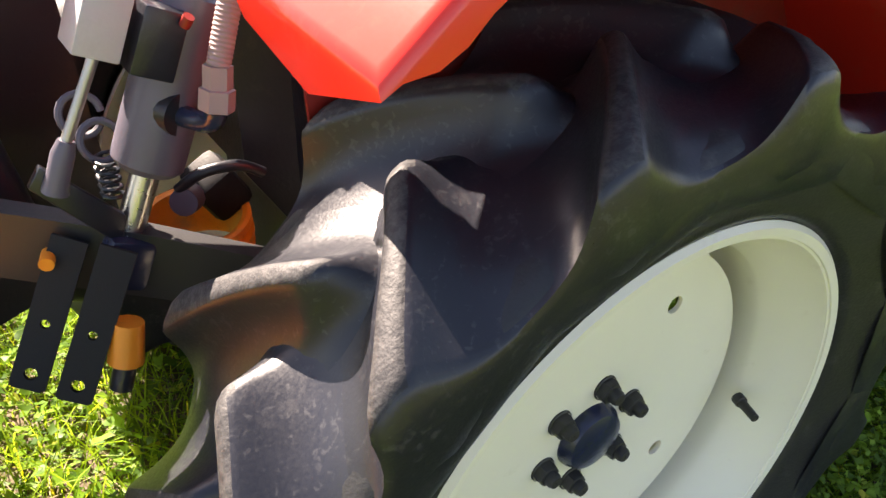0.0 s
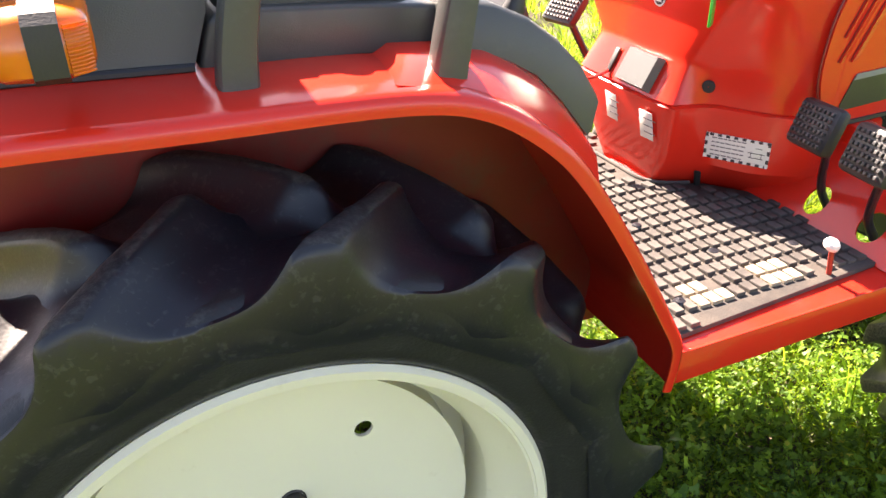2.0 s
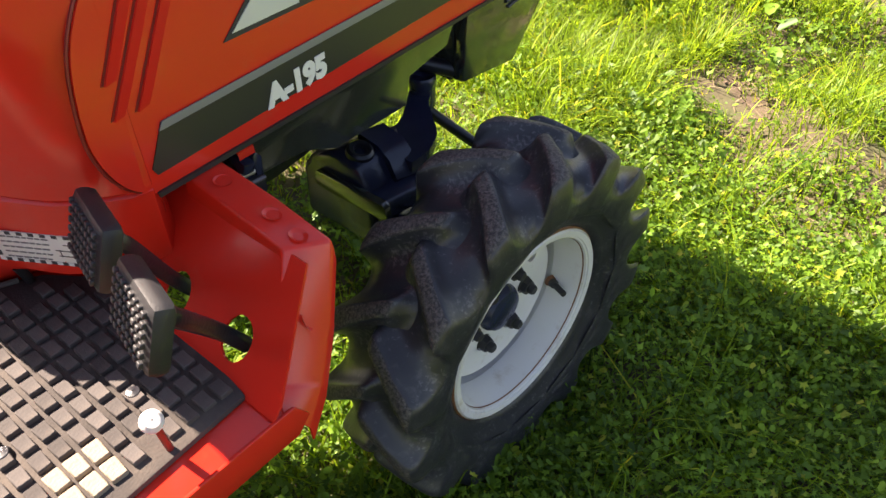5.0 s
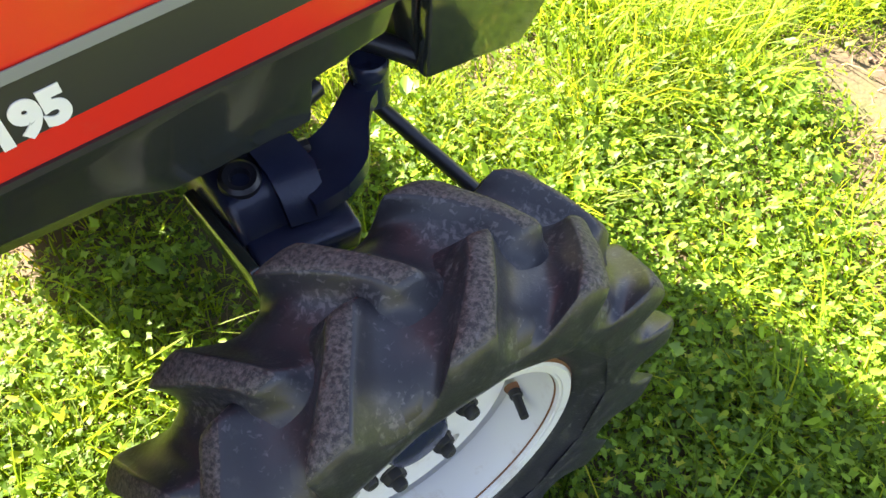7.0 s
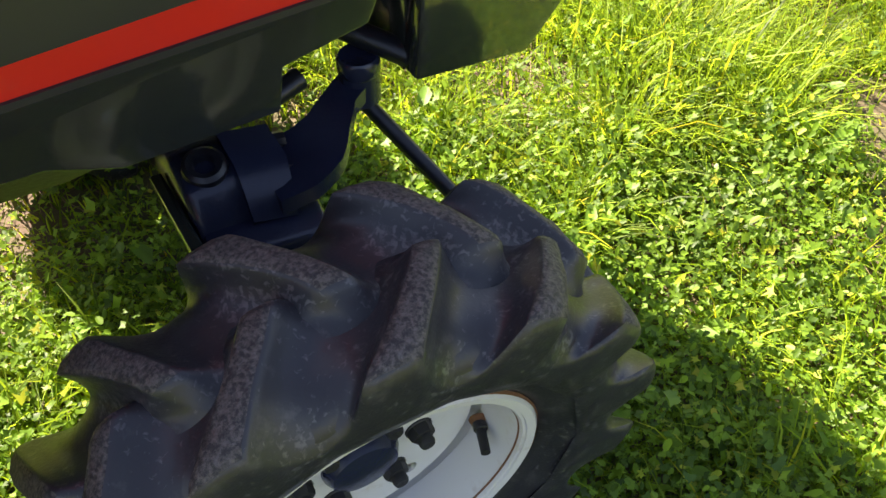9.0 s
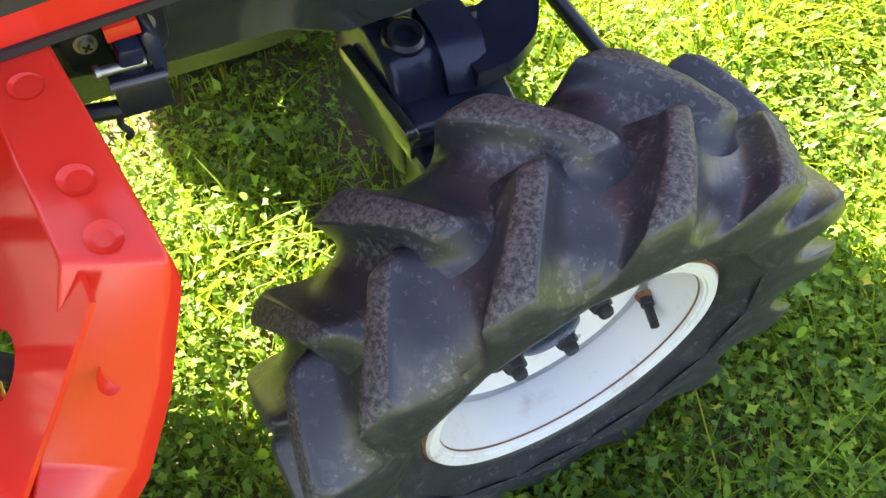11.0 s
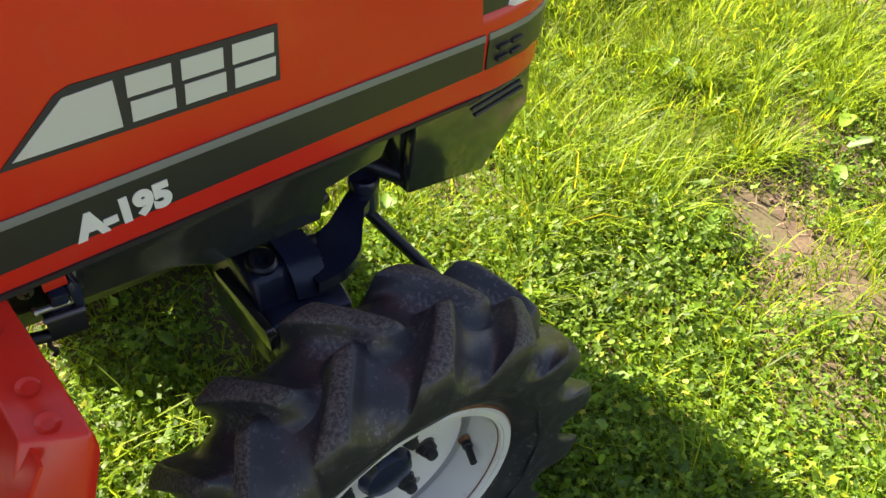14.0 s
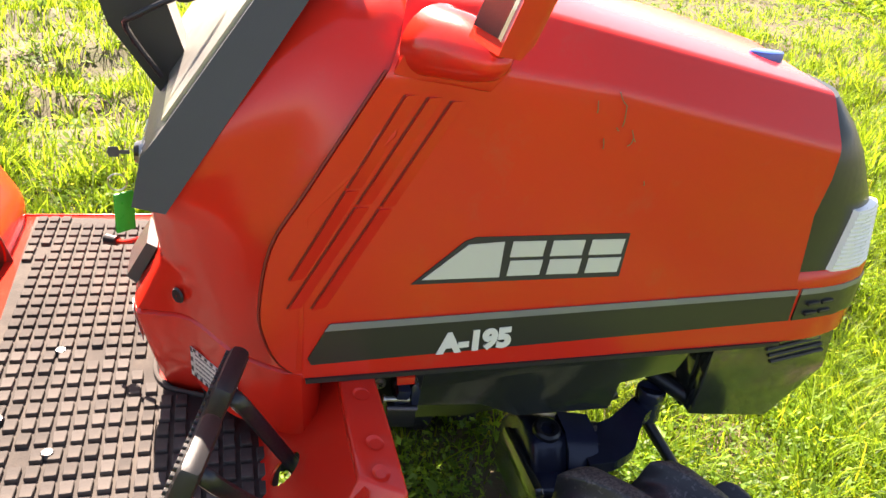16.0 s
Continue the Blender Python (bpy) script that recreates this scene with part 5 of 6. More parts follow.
for i in range(21):
    for j in range(34):
        x, y = 0.470 + 0.0235 * i, -0.405 + 0.0342 * j
        if not all(inside((x + a, y + b), mat_poly) for a in (-0.012, 0.012) for b in (-0.016, 0.016)):
            continue
        if random.random() < 0.012:
            continue
        mud = abs(x - 0.57) < 0.03 and abs(y + 0.355) < 0.035 or abs(x - 0.70) < 0.035 and abs(y + 0.355) < 0.03
        if y < 0.13:
            ob = new("stud", mud_me if mud else stud_me)
            ob.parent = mat
            ob.matrix_parent_inverse = Matrix.Translation(-Vector(mat.location))
            ob.location = (x + random.uniform(-0.0006, 0.0006), y + random.uniform(-0.0006, 0.0006), 0.5405 + random.uniform(-0.0008, 0.0006))
            ob.rotation_euler = (random.gauss(0, 0.012), random.gauss(0, 0.012), random.gauss(0, 0.02))
        else:
            far_studs.append(bevel(box((x, y, 0.5405), (0.0172, 0.0255, 0.008), 0.0), 0.0012, segments=1))
tagged(part("studs", merge(*far_studs), "stud", mat), kind="stuff")
for x, y in ((0.66, -0.262), (0.60, -0.13), (0.80, -0.30), (0.52, -0.05), (0.58, 0.12), (0.51, -0.36)):
    part("mat_bolt", moved(moved(lathe([(0.001, -0.010), (0.008, -0.009), (0.011, -0.005), (0.012, 0.004)], 14), Matrix.Rotation(radians(-90), 4, "X")), Matrix.Translation((x, y, 0.537))), "black_iron", mat, "dark round fixing bolt")
part("mat_trim", tube([Vector((p.x, p.y, 0.541)) for p in smooth_line([(0.728, YC + 0.15, 0), (0.731, YC, 0), (0.734, 0.045, 0), (0.757, 0.006, 0), (0.81, -0.02, 0)], 5)], 0.004, 8), "stud", mat, "dusty lip round the console")

kn = thing("push_button", (0.785, -0.395, 0.528), "small white round knob on a red stem in the floor", "knob")
part("stem", tube([(0.785, -0.393, 0.525), (0.779, -0.390, 0.582)], 0.0045, 10), "red_in", kn, "thin red stem")
part("knob_head", moved(moved(lathe([(0.001, -0.008), (0.009, -0.0075), (0.013, -0.003), (0.013, 0.003), (0.008, 0.006), (0.001, 0.006)], 20), Matrix.Rotation(radians(-60), 4, "X")), Matrix.Translation((0.777, -0.389, 0.592))), "white", kn, "worn white knob head")
lv = thing("hook_handle", (0.485, -0.01, 0.53), "bent bare steel hook handle lying on the mat", "handle")
part("hook", tube(smooth_line([(0.468, -0.012, 0.537), (0.477, -0.004, 0.556), (0.495, 0.010, 0.565), (0.508, 0.0, 0.564), (0.512, -0.037, 0.556)], 4), 0.0065, 10), "zinc", lv, "bent steel bar")
pl = part("stub_lever", tube([(0.822, -0.028, 0.535), (0.812, -0.035, 0.575)], [0.0065, 0.007], 10), "black", tractor, "short black stub lever")
cl = part("slot_lever", tube(smooth_line([(0.716, 0.155, 0.735), (0.690, 0.165, 0.722), (0.672, 0.180, 0.716)], 4), [0.004] * 9, 8), "red", cowl, "small red lever on the console")
part("lever_knob", tube([(0.674, 0.178, 0.717), (0.656, 0.195, 0.712)], [0.008, 0.0095], 10), "black", cl, "black lever knob")
part("slot_plate", box((0.728, 0.158, 0.755), (0.004, 0.012, 0.05), 0.001, Euler((0, radians(28), 0)).to_matrix()), "black", cowl, "black slotted lever plate")

for word, y, z in (("OFF", -0.068, 1.010), ("ON", -0.096, 1.013), ("GL", -0.121, 1.006), ("ST", -0.126, 0.991)):
    tx = lettering(word, face_frame((dash_x(z) - 0.0015, y, z), (0, -1, 0), (0.4, 0, 1)), 0.010, dash, "paper", 0.0)
    tx.name = "switch_marking"

# ---- grey deck beside the seat ----
deck = part("side_deck", bevel(prism([(-0.135, 0.975), (-0.118, 1.030), (-0.105, 1.040), (0.04, 1.031), (0.15, 1.020), (0.16, 0.97), (0.03, 0.978)], "y", -0.352, -0.18), 0.006, segments=3), "grey", tractor, "grey plastic side deck with controls beside the seat")
rings = []
for (x0, z0), (x1, z1) in zip(((0.11, 0.985), (0.165, 0.972), (0.20, 0.955), (0.232, 0.936), (0.268, 0.900), (0.295, 0.866), (0.308, 0.850)), ((0.118, 1.032), (0.18, 1.018), (0.222, 1.000), (0.26, 0.973), (0.298, 0.935), (0.324, 0.895), (0.318, 0.862))):
    rings.append([(x0, -0.372, z0), (x1, -0.366, z1 - 0.006), (x1 + 0.001, -0.360, z1), (x1, -0.25, z1), (x0, -0.25, z0)])
part("deck_lip", bevel(loft(rings), 0.004, 40, 3), "grey", deck, "curved grey plastic lip along the fender", smooth=50)
rings = []
for (x0, z0), (x1, z1) in zip(((0.03, 0.980), (0.09, 0.968), (0.135, 0.952), (0.168, 0.932), (0.20, 0.909), (0.228, 0.882), (0.252, 0.852), (0.27, 0.828)), ((0.06, 0.990), (0.11, 0.986), (0.165, 0.973), (0.20, 0.956), (0.232, 0.937), (0.268, 0.901), (0.295, 0.867), (0.31, 0.845))):
    rings.append([(x0, -0.458, z0 - 0.002), ((x0 + x1) / 2 + 0.003, -0.415, (z0 + z1) / 2 + 0.006), (x1, -0.368, z1), (x1, -0.30, z1 - 0.004), (x0, -0.30, z0 - 0.01)])
part("fender_crown", loft(rings), "red", tractor, "raised red crown of the fender below the deck", smooth=60)
part("deck_top", bevel(prism([(-0.11, 1.02), (-0.10, 1.064), (0.075, 1.058), (0.095, 1.02)], "y", -0.335, -0.16), 0.006), "grey", deck, "raised grey top of the side deck")
part("panel", box((-0.035, -0.255, 1.066), (0.10, 0.12, 0.008), 0.003), "dash", deck, "slate grey control panel")
part("red_scale", box((0.0, -0.255, 1.0715), (0.010, 0.09, 0.0012), 0.0003), "red", deck, "red scale strip")
for x, y in ((-0.015, -0.295), (-0.055, -0.24)):
    part("dial_knob", moved(moved(lathe([(0.001, -0.024), (0.016, -0.023), (0.020, -0.017), (0.021, 0.0)], 24), Matrix.Rotation(radians(-90), 4, "X")), Matrix.Translation((x, y, 1.068))), "black", deck, "black round dial knob")
part("card", box((-0.075, -0.29, 1.070), (0.05, 0.07, 0.012), 0.004), "cream", deck, "pale control cover")
part("deck_label", box((0.048, -0.315, 1.0615), (0.036, 0.018, 0.002), 0.0005), "paper", deck, "small white deck label")
lev = part("deck_lever", tube([(0.075, -0.29, 1.03), (0.078, -0.29, 1.095)], 0.012, 14), "cream", deck, "thick cream lever shaft")
part("grip", tube([Vector((0.078, -0.29, 1.09)).lerp(Vector((0.086, -0.29, 1.20)), k / 16) for k in range(17)], [0.017 + 0.002 * (k % 2) for k in range(17)], 14), "black", lev, "black ribbed rubber grip")
lev2 = part("deck_stub", tube([(0.232, -0.30, 0.965), (0.240, -0.30, 0.995), (0.244, -0.30, 1.012)], [0.016, 0.02, 0.012], 14, squash=0.7), "black", deck, "black rounded lever end")
box_part = part("side_panel", bevel(loft([[(-0.408, -0.22, 0.994), (-0.403, -0.325, 0.994), (-0.380, -0.350, 0.994), (-0.30, -0.354, 0.998), (-0.137, -0.356, 0.990), (-0.137, -0.10, 0.990)], [(-0.398, -0.21, 1.04), (-0.393, -0.316, 1.04), (-0.371, -0.338, 1.04), (-0.29, -0.346, 1.04), (-0.118, -0.352, 1.04), (-0.118, -0.10, 1.04)],
                                          [(-0.365, -0.20, 1.24), (-0.36, -0.295, 1.24), (-0.338, -0.312, 1.24), (-0.26, -0.32, 1.24), (-0.105, -0.325, 1.24), (-0.105, -0.10, 1.24)]]), 0.012, 12, 3), "grey", tractor, "large dark grey plastic panel behind the side deck", smooth=50)
for k in range(4):
    part("rib_line", tube([(-0.388 + 0.0025 * k, -0.323 + 0.002 * k, 1.040 + 0.0145 * k), (-0.372 + 0.0025 * k, -0.338 + 0.002 * k, 1.036 + 0.0145 * k), (-0.322 + 0.0025 * k, -0.343 + 0.002 * k, 1.024 + 0.0145 * k)], 0.0035, 8), "grey", box_part, "moulded grey rib")
part("panel_hem", tube([(-0.410, -0.24, 0.994), (-0.405, -0.328, 0.994), (-0.381, -0.353, 0.994), (-0.30, -0.357, 0.997), (-0.137, -0.358, 0.990)], 0.005, 8), "black", box_part, "black hem of the panel")

line = smooth_line([(-0.109, -0.415, 0.978), (-0.105, -0.415, 1.02), (-0.092, -0.417, 1.08), (-0.075, -0.418, 1.108), (-0.03, -0.42, 1.118), (0.07, -0.423, 1.116), (0.104, -0.425, 1.106), (0.114, -0.426, 1.08), (0.103, -0.428, 1.02), (0.094, -0.428, 0.970)], 4)
rings = []
for i, p in enumerate(line):
    d = (line[min(i + 1, len(line) - 1)] - line[max(i - 1, 0)]).normalized()
    side, w = Vector((d.z, 0, -d.x)).normalized(), 0.0165 + 0.0025 * max(0, 1 - min(i, len(line) - 1 - i) / 8)
    rings.append([p + side * (w * cx) + Vector((0, 0.0155 * cy, 0)) for cx, cy in ((1, 0.55), (0.85, 0.9), (0.5, 1), (-0.5, 1), (-0.85, 0.9), (-1, 0.55), (-1, -0.55), (-0.85, -0.9), (-0.5, -1), (0.5, -1), (0.85, -0.9), (1, -0.55))])
rail = part("grab_rail", loft(rings), "grey", tractor, "dark grey square-section grab rail, scuffed", smooth=40)
# turn signal
def lamp_ring(x, gy, gz):
    """One upright section of the lamp, shrunk by gy and gz."""
    return [(x, y, z) for y, z in ((-0.444 - gy, 1.044 + gz), (-0.462, 1.034 + gz), (-0.497 + gy, 1.033 + gz), (-0.509 + gy, 1.040 + gz), (-0.510 + gy, 1.056), (-0.508 + gy, 1.074 - gz), (-0.500 + gy, 1.081 - gz), (-0.455, 1.089 - gz), (-0.444 - gy, 1.084 - gz))]


sig = part("turn_signal", loft([lamp_ring(x, gy, gz) for x, gy, gz in ((-0.298, 0.022, 0.012), (-0.296, 0.012, 0.006), (-0.291, 0.006, 0.003), (-0.284, 0.002, 0.001), (-0.268, 0.0, 0.0), (-0.240, 0.0, 0.0), (-0.228, 0.004, 0.002), (-0.222, 0.010, 0.005), (-0.219, 0.018, 0.009))]), "amber", tractor, "amber turn signal lamp with a black band", smooth=50)
part("lamp_band", bevel(loft([lamp_ring(x, -0.0025, -0.002) for x in (-0.2645, -0.2405)]), 0.001), "black", sig, "black housing band of the lamp", smooth=30)
for k in range(14):
    part("lens_rib", tube([(-0.2385, -0.5105, 1.039 + 0.0027 * k), (-0.2290, -0.5065, 1.039 + 0.0027 * k), (-0.2225, -0.5005, 1.039 + 0.0027 * k)], 0.0011, 6), "amber", sig)
part("lamp_stalk", tube([(-0.245, -0.45, 1.055), (-0.245, -0.33, 1.055)], 0.011, 12), "black", sig, "black lamp stalk")
rear_lamp = part("rear_lamp", bevel(prism([(-0.435, 1.03), (-0.43, 1.13), (-0.412, 1.13), (-0.412, 1.03)], "y", -0.29, -0.20), 0.006), "black", tractor, "black rear lamp housing")
part("red_lens", bevel(prism([(-0.445, 1.04), (-0.442, 1.12), (-0.434, 1.12), (-0.434, 1.04)], "y", -0.285, -0.245), 0.003), "red", rear_lamp, "red rear lamp lens")
part("amber_lens", bevel(prism([(-0.445, 1.04), (-0.442, 1.12), (-0.434, 1.12), (-0.434, 1.04)], "y", -0.243, -0.205), 0.003), "amber", rear_lamp, "amber rear lamp lens")

# seat
seat = part("seat", bevel(loft([[(-0.08, YC - 0.30, z), (0.30 + dx, YC - 0.33, z), (0.36 + dx, YC - 0.25, z), (0.375 + dx, YC, z), (0.36 + dx, YC + 0.25, z), (0.30 + dx, YC + 0.33, z), (-0.08, YC + 0.30, z)] for z, dx in ((0.84, -0.03), (0.92, 0.0), (0.955, -0.01))]), 0.02, segments=3), "seat", tractor, "black vinyl tractor seat, dusty")
part("seat_piping", tube(smooth_line([(0.30, YC - 0.335, 0.918), (0.362, YC - 0.25, 0.918), (0.378, YC, 0.918), (0.362, YC + 0.25, 0.918), (0.30, YC + 0.335, 0.918)], 4), 0.004, 8), "red", seat, "thin red piping of the seat")
part("seat_base", box((0.13, YC, 0.70), (0.32, 0.42, 0.29), 0.02), "black_iron", tractor, "dark housing below the seat")

# steering column and mirror
col = part("steering_column", bevel(loft([[(0.775, YC - 0.05, 0.99), (0.80, YC - 0.05, 1.05), (0.80, YC + 0.05, 1.05), (0.775, YC + 0.05, 0.99)], [(0.70, YC - 0.055, 1.10), (0.775, YC - 0.055, 1.13), (0.775, YC + 0.055, 1.13), (0.70, YC + 0.055, 1.10)], [(0.67, YC - 0.05, 1.19), (0.74, YC - 0.05, 1.215), (0.74, YC + 0.05, 1.215), (0.67, YC + 0.05, 1.19)]]), 0.008), "black", tractor, "black plastic steering column cover")
part("throttle_rod", tube(smooth_line([(0.765, YC - 0.075, 1.04), (0.725, YC - 0.085, 1.105), (0.74, YC - 0.10, 1.125), (0.80, YC - 0.12, 1.16)], 4), 0.004, 8), "black_iron", col, "thin bent throttle rod")
part("throttle_knob", tube([(0.79, YC - 0.115, 1.152), (0.80, YC - 0.12, 1.16), (0.825, YC - 0.13, 1.175), (0.84, YC - 0.135, 1.182)], [0.006, 0.014, 0.016, 0.008], 12, squash=0.6), "black", col, "black oval throttle knob")
part("instrument_face", bevel(loft([[(0.7735, y, 1.0385), (0.779, y, 1.034), (0.944, y, 1.279), (0.938, y, 1.284)] for y in (-0.138, 2 * YC + 0.138)]), 0.003), "zinc", dash, "pale metal instrument face")
pad = part("mirror_pad", bevel(prism([(1.026, 1.121), (1.149, 1.106), (1.172, 1.136), (1.13, 1.165), (1.075, 1.182), (1.053, 1.178)], "y", -0.2035, -0.13), 0.004), "red", hd, "raised red corner pad of the hood")
tilt = Matrix.Translation((1.08, 0, 1.20)) @ Matrix.Rotation(radians(9), 4, "Y") @ Matrix.Translation((-1.08, 0, -1.20))
mir = part("mirror", moved(bevel(loft([[(1.066, -0.432, 1.204), (1.066, -0.345, 1.200), (1.098, -0.338, 1.40), (1.098, -0.436, 1.41)], [(1.088, -0.430, 1.204), (1.088, -0.347, 1.200), (1.118, -0.34, 1.395), (1.118, -0.434, 1.405)], [(1.102, -0.418, 1.218), (1.102, -0.358, 1.214), (1.130, -0.352, 1.37), (1.130, -0.421, 1.38)]]), 0.018, 20, 4), tilt), "red", tractor, "red rear-view mirror housing")
part("mirror_glass", moved(bevel(loft([[(1.0675, -0.425, 1.215), (1.0675, -0.352, 1.211), (1.0965, -0.346, 1.39), (1.0965, -0.429, 1.40)], [(1.0645, -0.424, 1.217), (1.0645, -0.353, 1.213), (1.0935, -0.347, 1.388), (1.0935, -0.428, 1.398)]]), 0.001), tilt), "mirror", mir, "flat mirror glass")
part("mirror_socket", tube(smooth_line([(1.076, -0.185, 1.160), (1.080, -0.20, 1.162), (1.094, -0.225, 1.164), (1.112, -0.258, 1.164), (1.124, -0.282, 1.164), (1.130, -0.294, 1.164)], 3), [0.046, 0.045, 0.044, 0.043, 0.042, 0.041, 0.040, 0.038, 0.036, 0.033, 0.030, 0.027, 0.023, 0.017, 0.010, 0.003], 24, squash=0.8), "red", mir, "glossy red mirror socket")
part("mirror_arm", tube(smooth_line([(1.118, -0.275, 1.172), (1.122, -0.32, 1.20), (1.118, -0.36, 1.25), (1.112, -0.38, 1.30)], 4), 0.011, 12), "red", mir, "red mirror arm")

# latch and brackets beside the toe board
lt = part("hood_latch", bevel(prism([(1.045, 0.676), (1.045, 0.612), (1.055, 0.604), (1.118, 0.600), (1.130, 0.612), (1.134, 0.664), (1.126, 0.676)], "y", -0.138, -0.1285), 0.003), "black_iron", tractor, "black hood latch plate with bolts")
part("latch_tab", bevel(loft([[(1.078, y, z + 0.004), (1.104, y, z + 0.004), (1.104, y, z), (1.078, y, z)] for y, z in ((-0.138, 0.690), (-0.172, 0.684), (-0.184, 0.674), (-0.185, 0.667))]), 0.001), "red", lt, "bent red latch tab")
part("latch_block", box((1.090, -0.162, 0.646), (0.020, 0.046, 0.030), 0.003, Euler((radians(12), radians(8), 0)).to_matrix()), "blue_iron", lt, "blue-black latch block")
part("latch_lug", bevel(prism([(1.104, 0.618), (1.101, 0.660), (1.108, 0.664), (1.117, 0.652), (1.115, 0.618)], "y", -0.182, -0.138), 0.003), "blue_iron", lt, "upright latch lug")
part("latch_pin", tube([(1.060, -0.180, 0.640), (1.0605, -0.180, 0.640), (1.064, -0.180, 0.6395), (1.0645, -0.180, 0.6395), (1.100, -0.180, 0.636)], [0.004, 0.0062, 0.0062, 0.0042, 0.0042], 12), "zinc", lt, "worn metal latch pin")
part("latch_rod", tube([(1.066, -0.186, 0.627), (1.112, -0.186, 0.622)], 0.0035, 10), "purple", lt, "dull metal hinge rod")
part("latch_flap", bevel(loft([[(1.068, y, z), (1.110, y, z - 0.004), (1.110, y + 0.010, z - 0.004), (1.068, y + 0.010, z)] for y, z in ((-0.186, 0.630), (-0.190, 0.612), (-0.186, 0.592))]), 0.003), "black_iron", lt, "black latch flap")
part("latch_bar", tube([(1.02, -0.17, 0.600), (1.075, -0.178, 0.594)], 0.008, 12), "black_iron", lt, "black round bar behind the toe board")
part("latch_wire", tube(smooth_line([(1.070, -0.180, 0.598), (1.063, -0.186, 0.588), (1.068, -0.188, 0.576), (1.064, -0.186, 0.570)], 4), 0.003, 8), "black_iron", lt, "short bent black wire")
for x, z in ((1.064, 0.636), (1.113, 0.637)):
    bolt = part("bolt", moved(lathe([(0.001, -0.0045), (0.0055, -0.0045), (0.0065, -0.0035), (0.0065, 0.0), (0.0095, 0.0), (0.0095, 0.002)], 18), Matrix.Translation((x, -0.140, z))), "zinc", lt, "zinc screw with a washer")
    for q in (40, 130):
        part("screw_slot", moved(box((0, 0, 0), (0.008, 0.0016, 0.0016), 0.0), Matrix.Translation((x, -0.1447, z)) @ Matrix.Rotation(radians(q), 4, "Y")), "black_iron", bolt)
for c, nrm in (((1.021, -0.318, 0.683), (0.17, -0.19, 0.967)), ((1.022, -0.362, 0.674), (0.17, -0.22, 0.96)), ((0.984, -0.403, 0.584), (0.72, -0.56, 0.42)), ((1.016, -0.235, 0.695), (0.1, -0.13, 0.986))):
    m = Matrix.Translation(c) @ Vector(nrm).to_track_quat("Z", "X").to_matrix().to_4x4() @ Matrix.Rotation(radians(90), 4, "X")
    part("weld_dimple", moved(lathe([(0.001, -0.0026), (0.006, -0.0022), (0.0095, -0.0006), (0.012, 0.0008)], 16), m), "red", floor_part, "round spot-weld dimple")

# ---- rear: lift gear ----
axle = part("rear_axle", tube([(-0.129, -0.33, 0.372), (-0.129, 0.55, 0.372)], 0.065, 20), "black_iron", tractor, "black rear axle tube")
lift = part("lift_cylinder", tube([(-0.503, -0.080, 0.700), (-0.500, -0.080, 0.707), (-0.428, -0.080, 0.868), (-0.426, -0.080, 0.872)], [0.030, 0.037, 0.037, 0.030], 24), "purple", tractor, "grey hydraulic lift cylinder")
part("cylinder_neck", tube([(-0.430, -0.080, 0.865), (-0.412, -0.080, 0.905), (-0.411, -0.080, 0.908), (-0.405, -0.080, 0.92)], [0.024, 0.022, 0.025, 0.024], 18), "purple", lift, "stepped cylinder neck")
part("cylinder_rod", tube([(-0.500, -0.080, 0.705), (-0.535, -0.080, 0.628)], 0.015, 16), "steel", lift, "bright chrome piston rod")
part("rod_clevis", bevel(box((-0.545, -0.080, 0.605), (0.05, 0.055, 0.06), 0.008, Euler((0, radians(24), 0)).to_matrix()), 0.0), "blue_iron", lift, "blue-black rod clevis")
part("top_eye", tube([(-0.40, -0.11, 0.935), (-0.40, -0.05, 0.935)], 0.016, 14), "zinc", lift, "zinc top pin")
part("top_bracket", plate([(0, -0.02), (0.07, -0.012), (0.075, 0.012), (0, 0.02)], [ring2d((0.02, 0), 0.006, n=10)], 0.006, face_frame((-0.41, -0.115, 0.915), (0.5, 0, 0.85), (-0.85, 0, 0.5))), "zinc", lift, "flat zinc bracket")
blk = part("sensor_box", box((-0.522, -0.095, 0.862), (0.042, 0.05, 0.062), 0.002, Euler((0, radians(24), 0)).to_matrix()), "alu", tractor, "pale grey metal box on the cylinder")
part("sensor_bracket", box((-0.478, -0.100, 0.838), (0.042, 0.05, 0.066), 0.003, Euler((0, radians(24), 0)).to_matrix()), "black_iron", blk, "black bracket block")
part("red_cap", tube([(-0.454, -0.126, 0.853), (-0.450, -0.131, 0.862)], 0.0055, 10), "red_in", blk, "small red cap")
part("link_rod", tube([(-0.528, -0.10, 0.838), (-0.575, -0.10, 0.752)], 0.0055, 10), "zinc", blk, "thin zinc link rod")
part("rod_end", tube([(-0.572, -0.10, 0.757), (-0.578, -0.10, 0.745), (-0.588, -0.10, 0.722), (-0.594, -0.10, 0.708)], [0.008, 0.011, 0.011, 0.013], 12), "purple", blk, "grey rod end joint")
part("link_plate", bevel(prism([(-0.615, 0.715), (-0.60, 0.735), (-0.535, 0.66), (-0.545, 0.625)], "y", -0.095, -0.085), 0.002), "black_iron", blk, "black link plate")
fit = part("hose_elbow", tube(smooth_line([(-0.470, -0.105, 0.762), (-0.455, -0.135, 0.762), (-0.448, -0.150, 0.768), (-0.446, -0.155, 0.780)], 3), 0.011, 12), "blue_iron", tractor, "blue-black hose elbow")
part("hose_nut", tube([(-0.446, -0.157, 0.780), (-0.442, -0.156, 0.800), (-0.4415, -0.156, 0.801), (-0.438, -0.155, 0.822)], [0.017, 0.017, 0.014, 0.014], 6), "hose", fit, "pale pink hose nut")
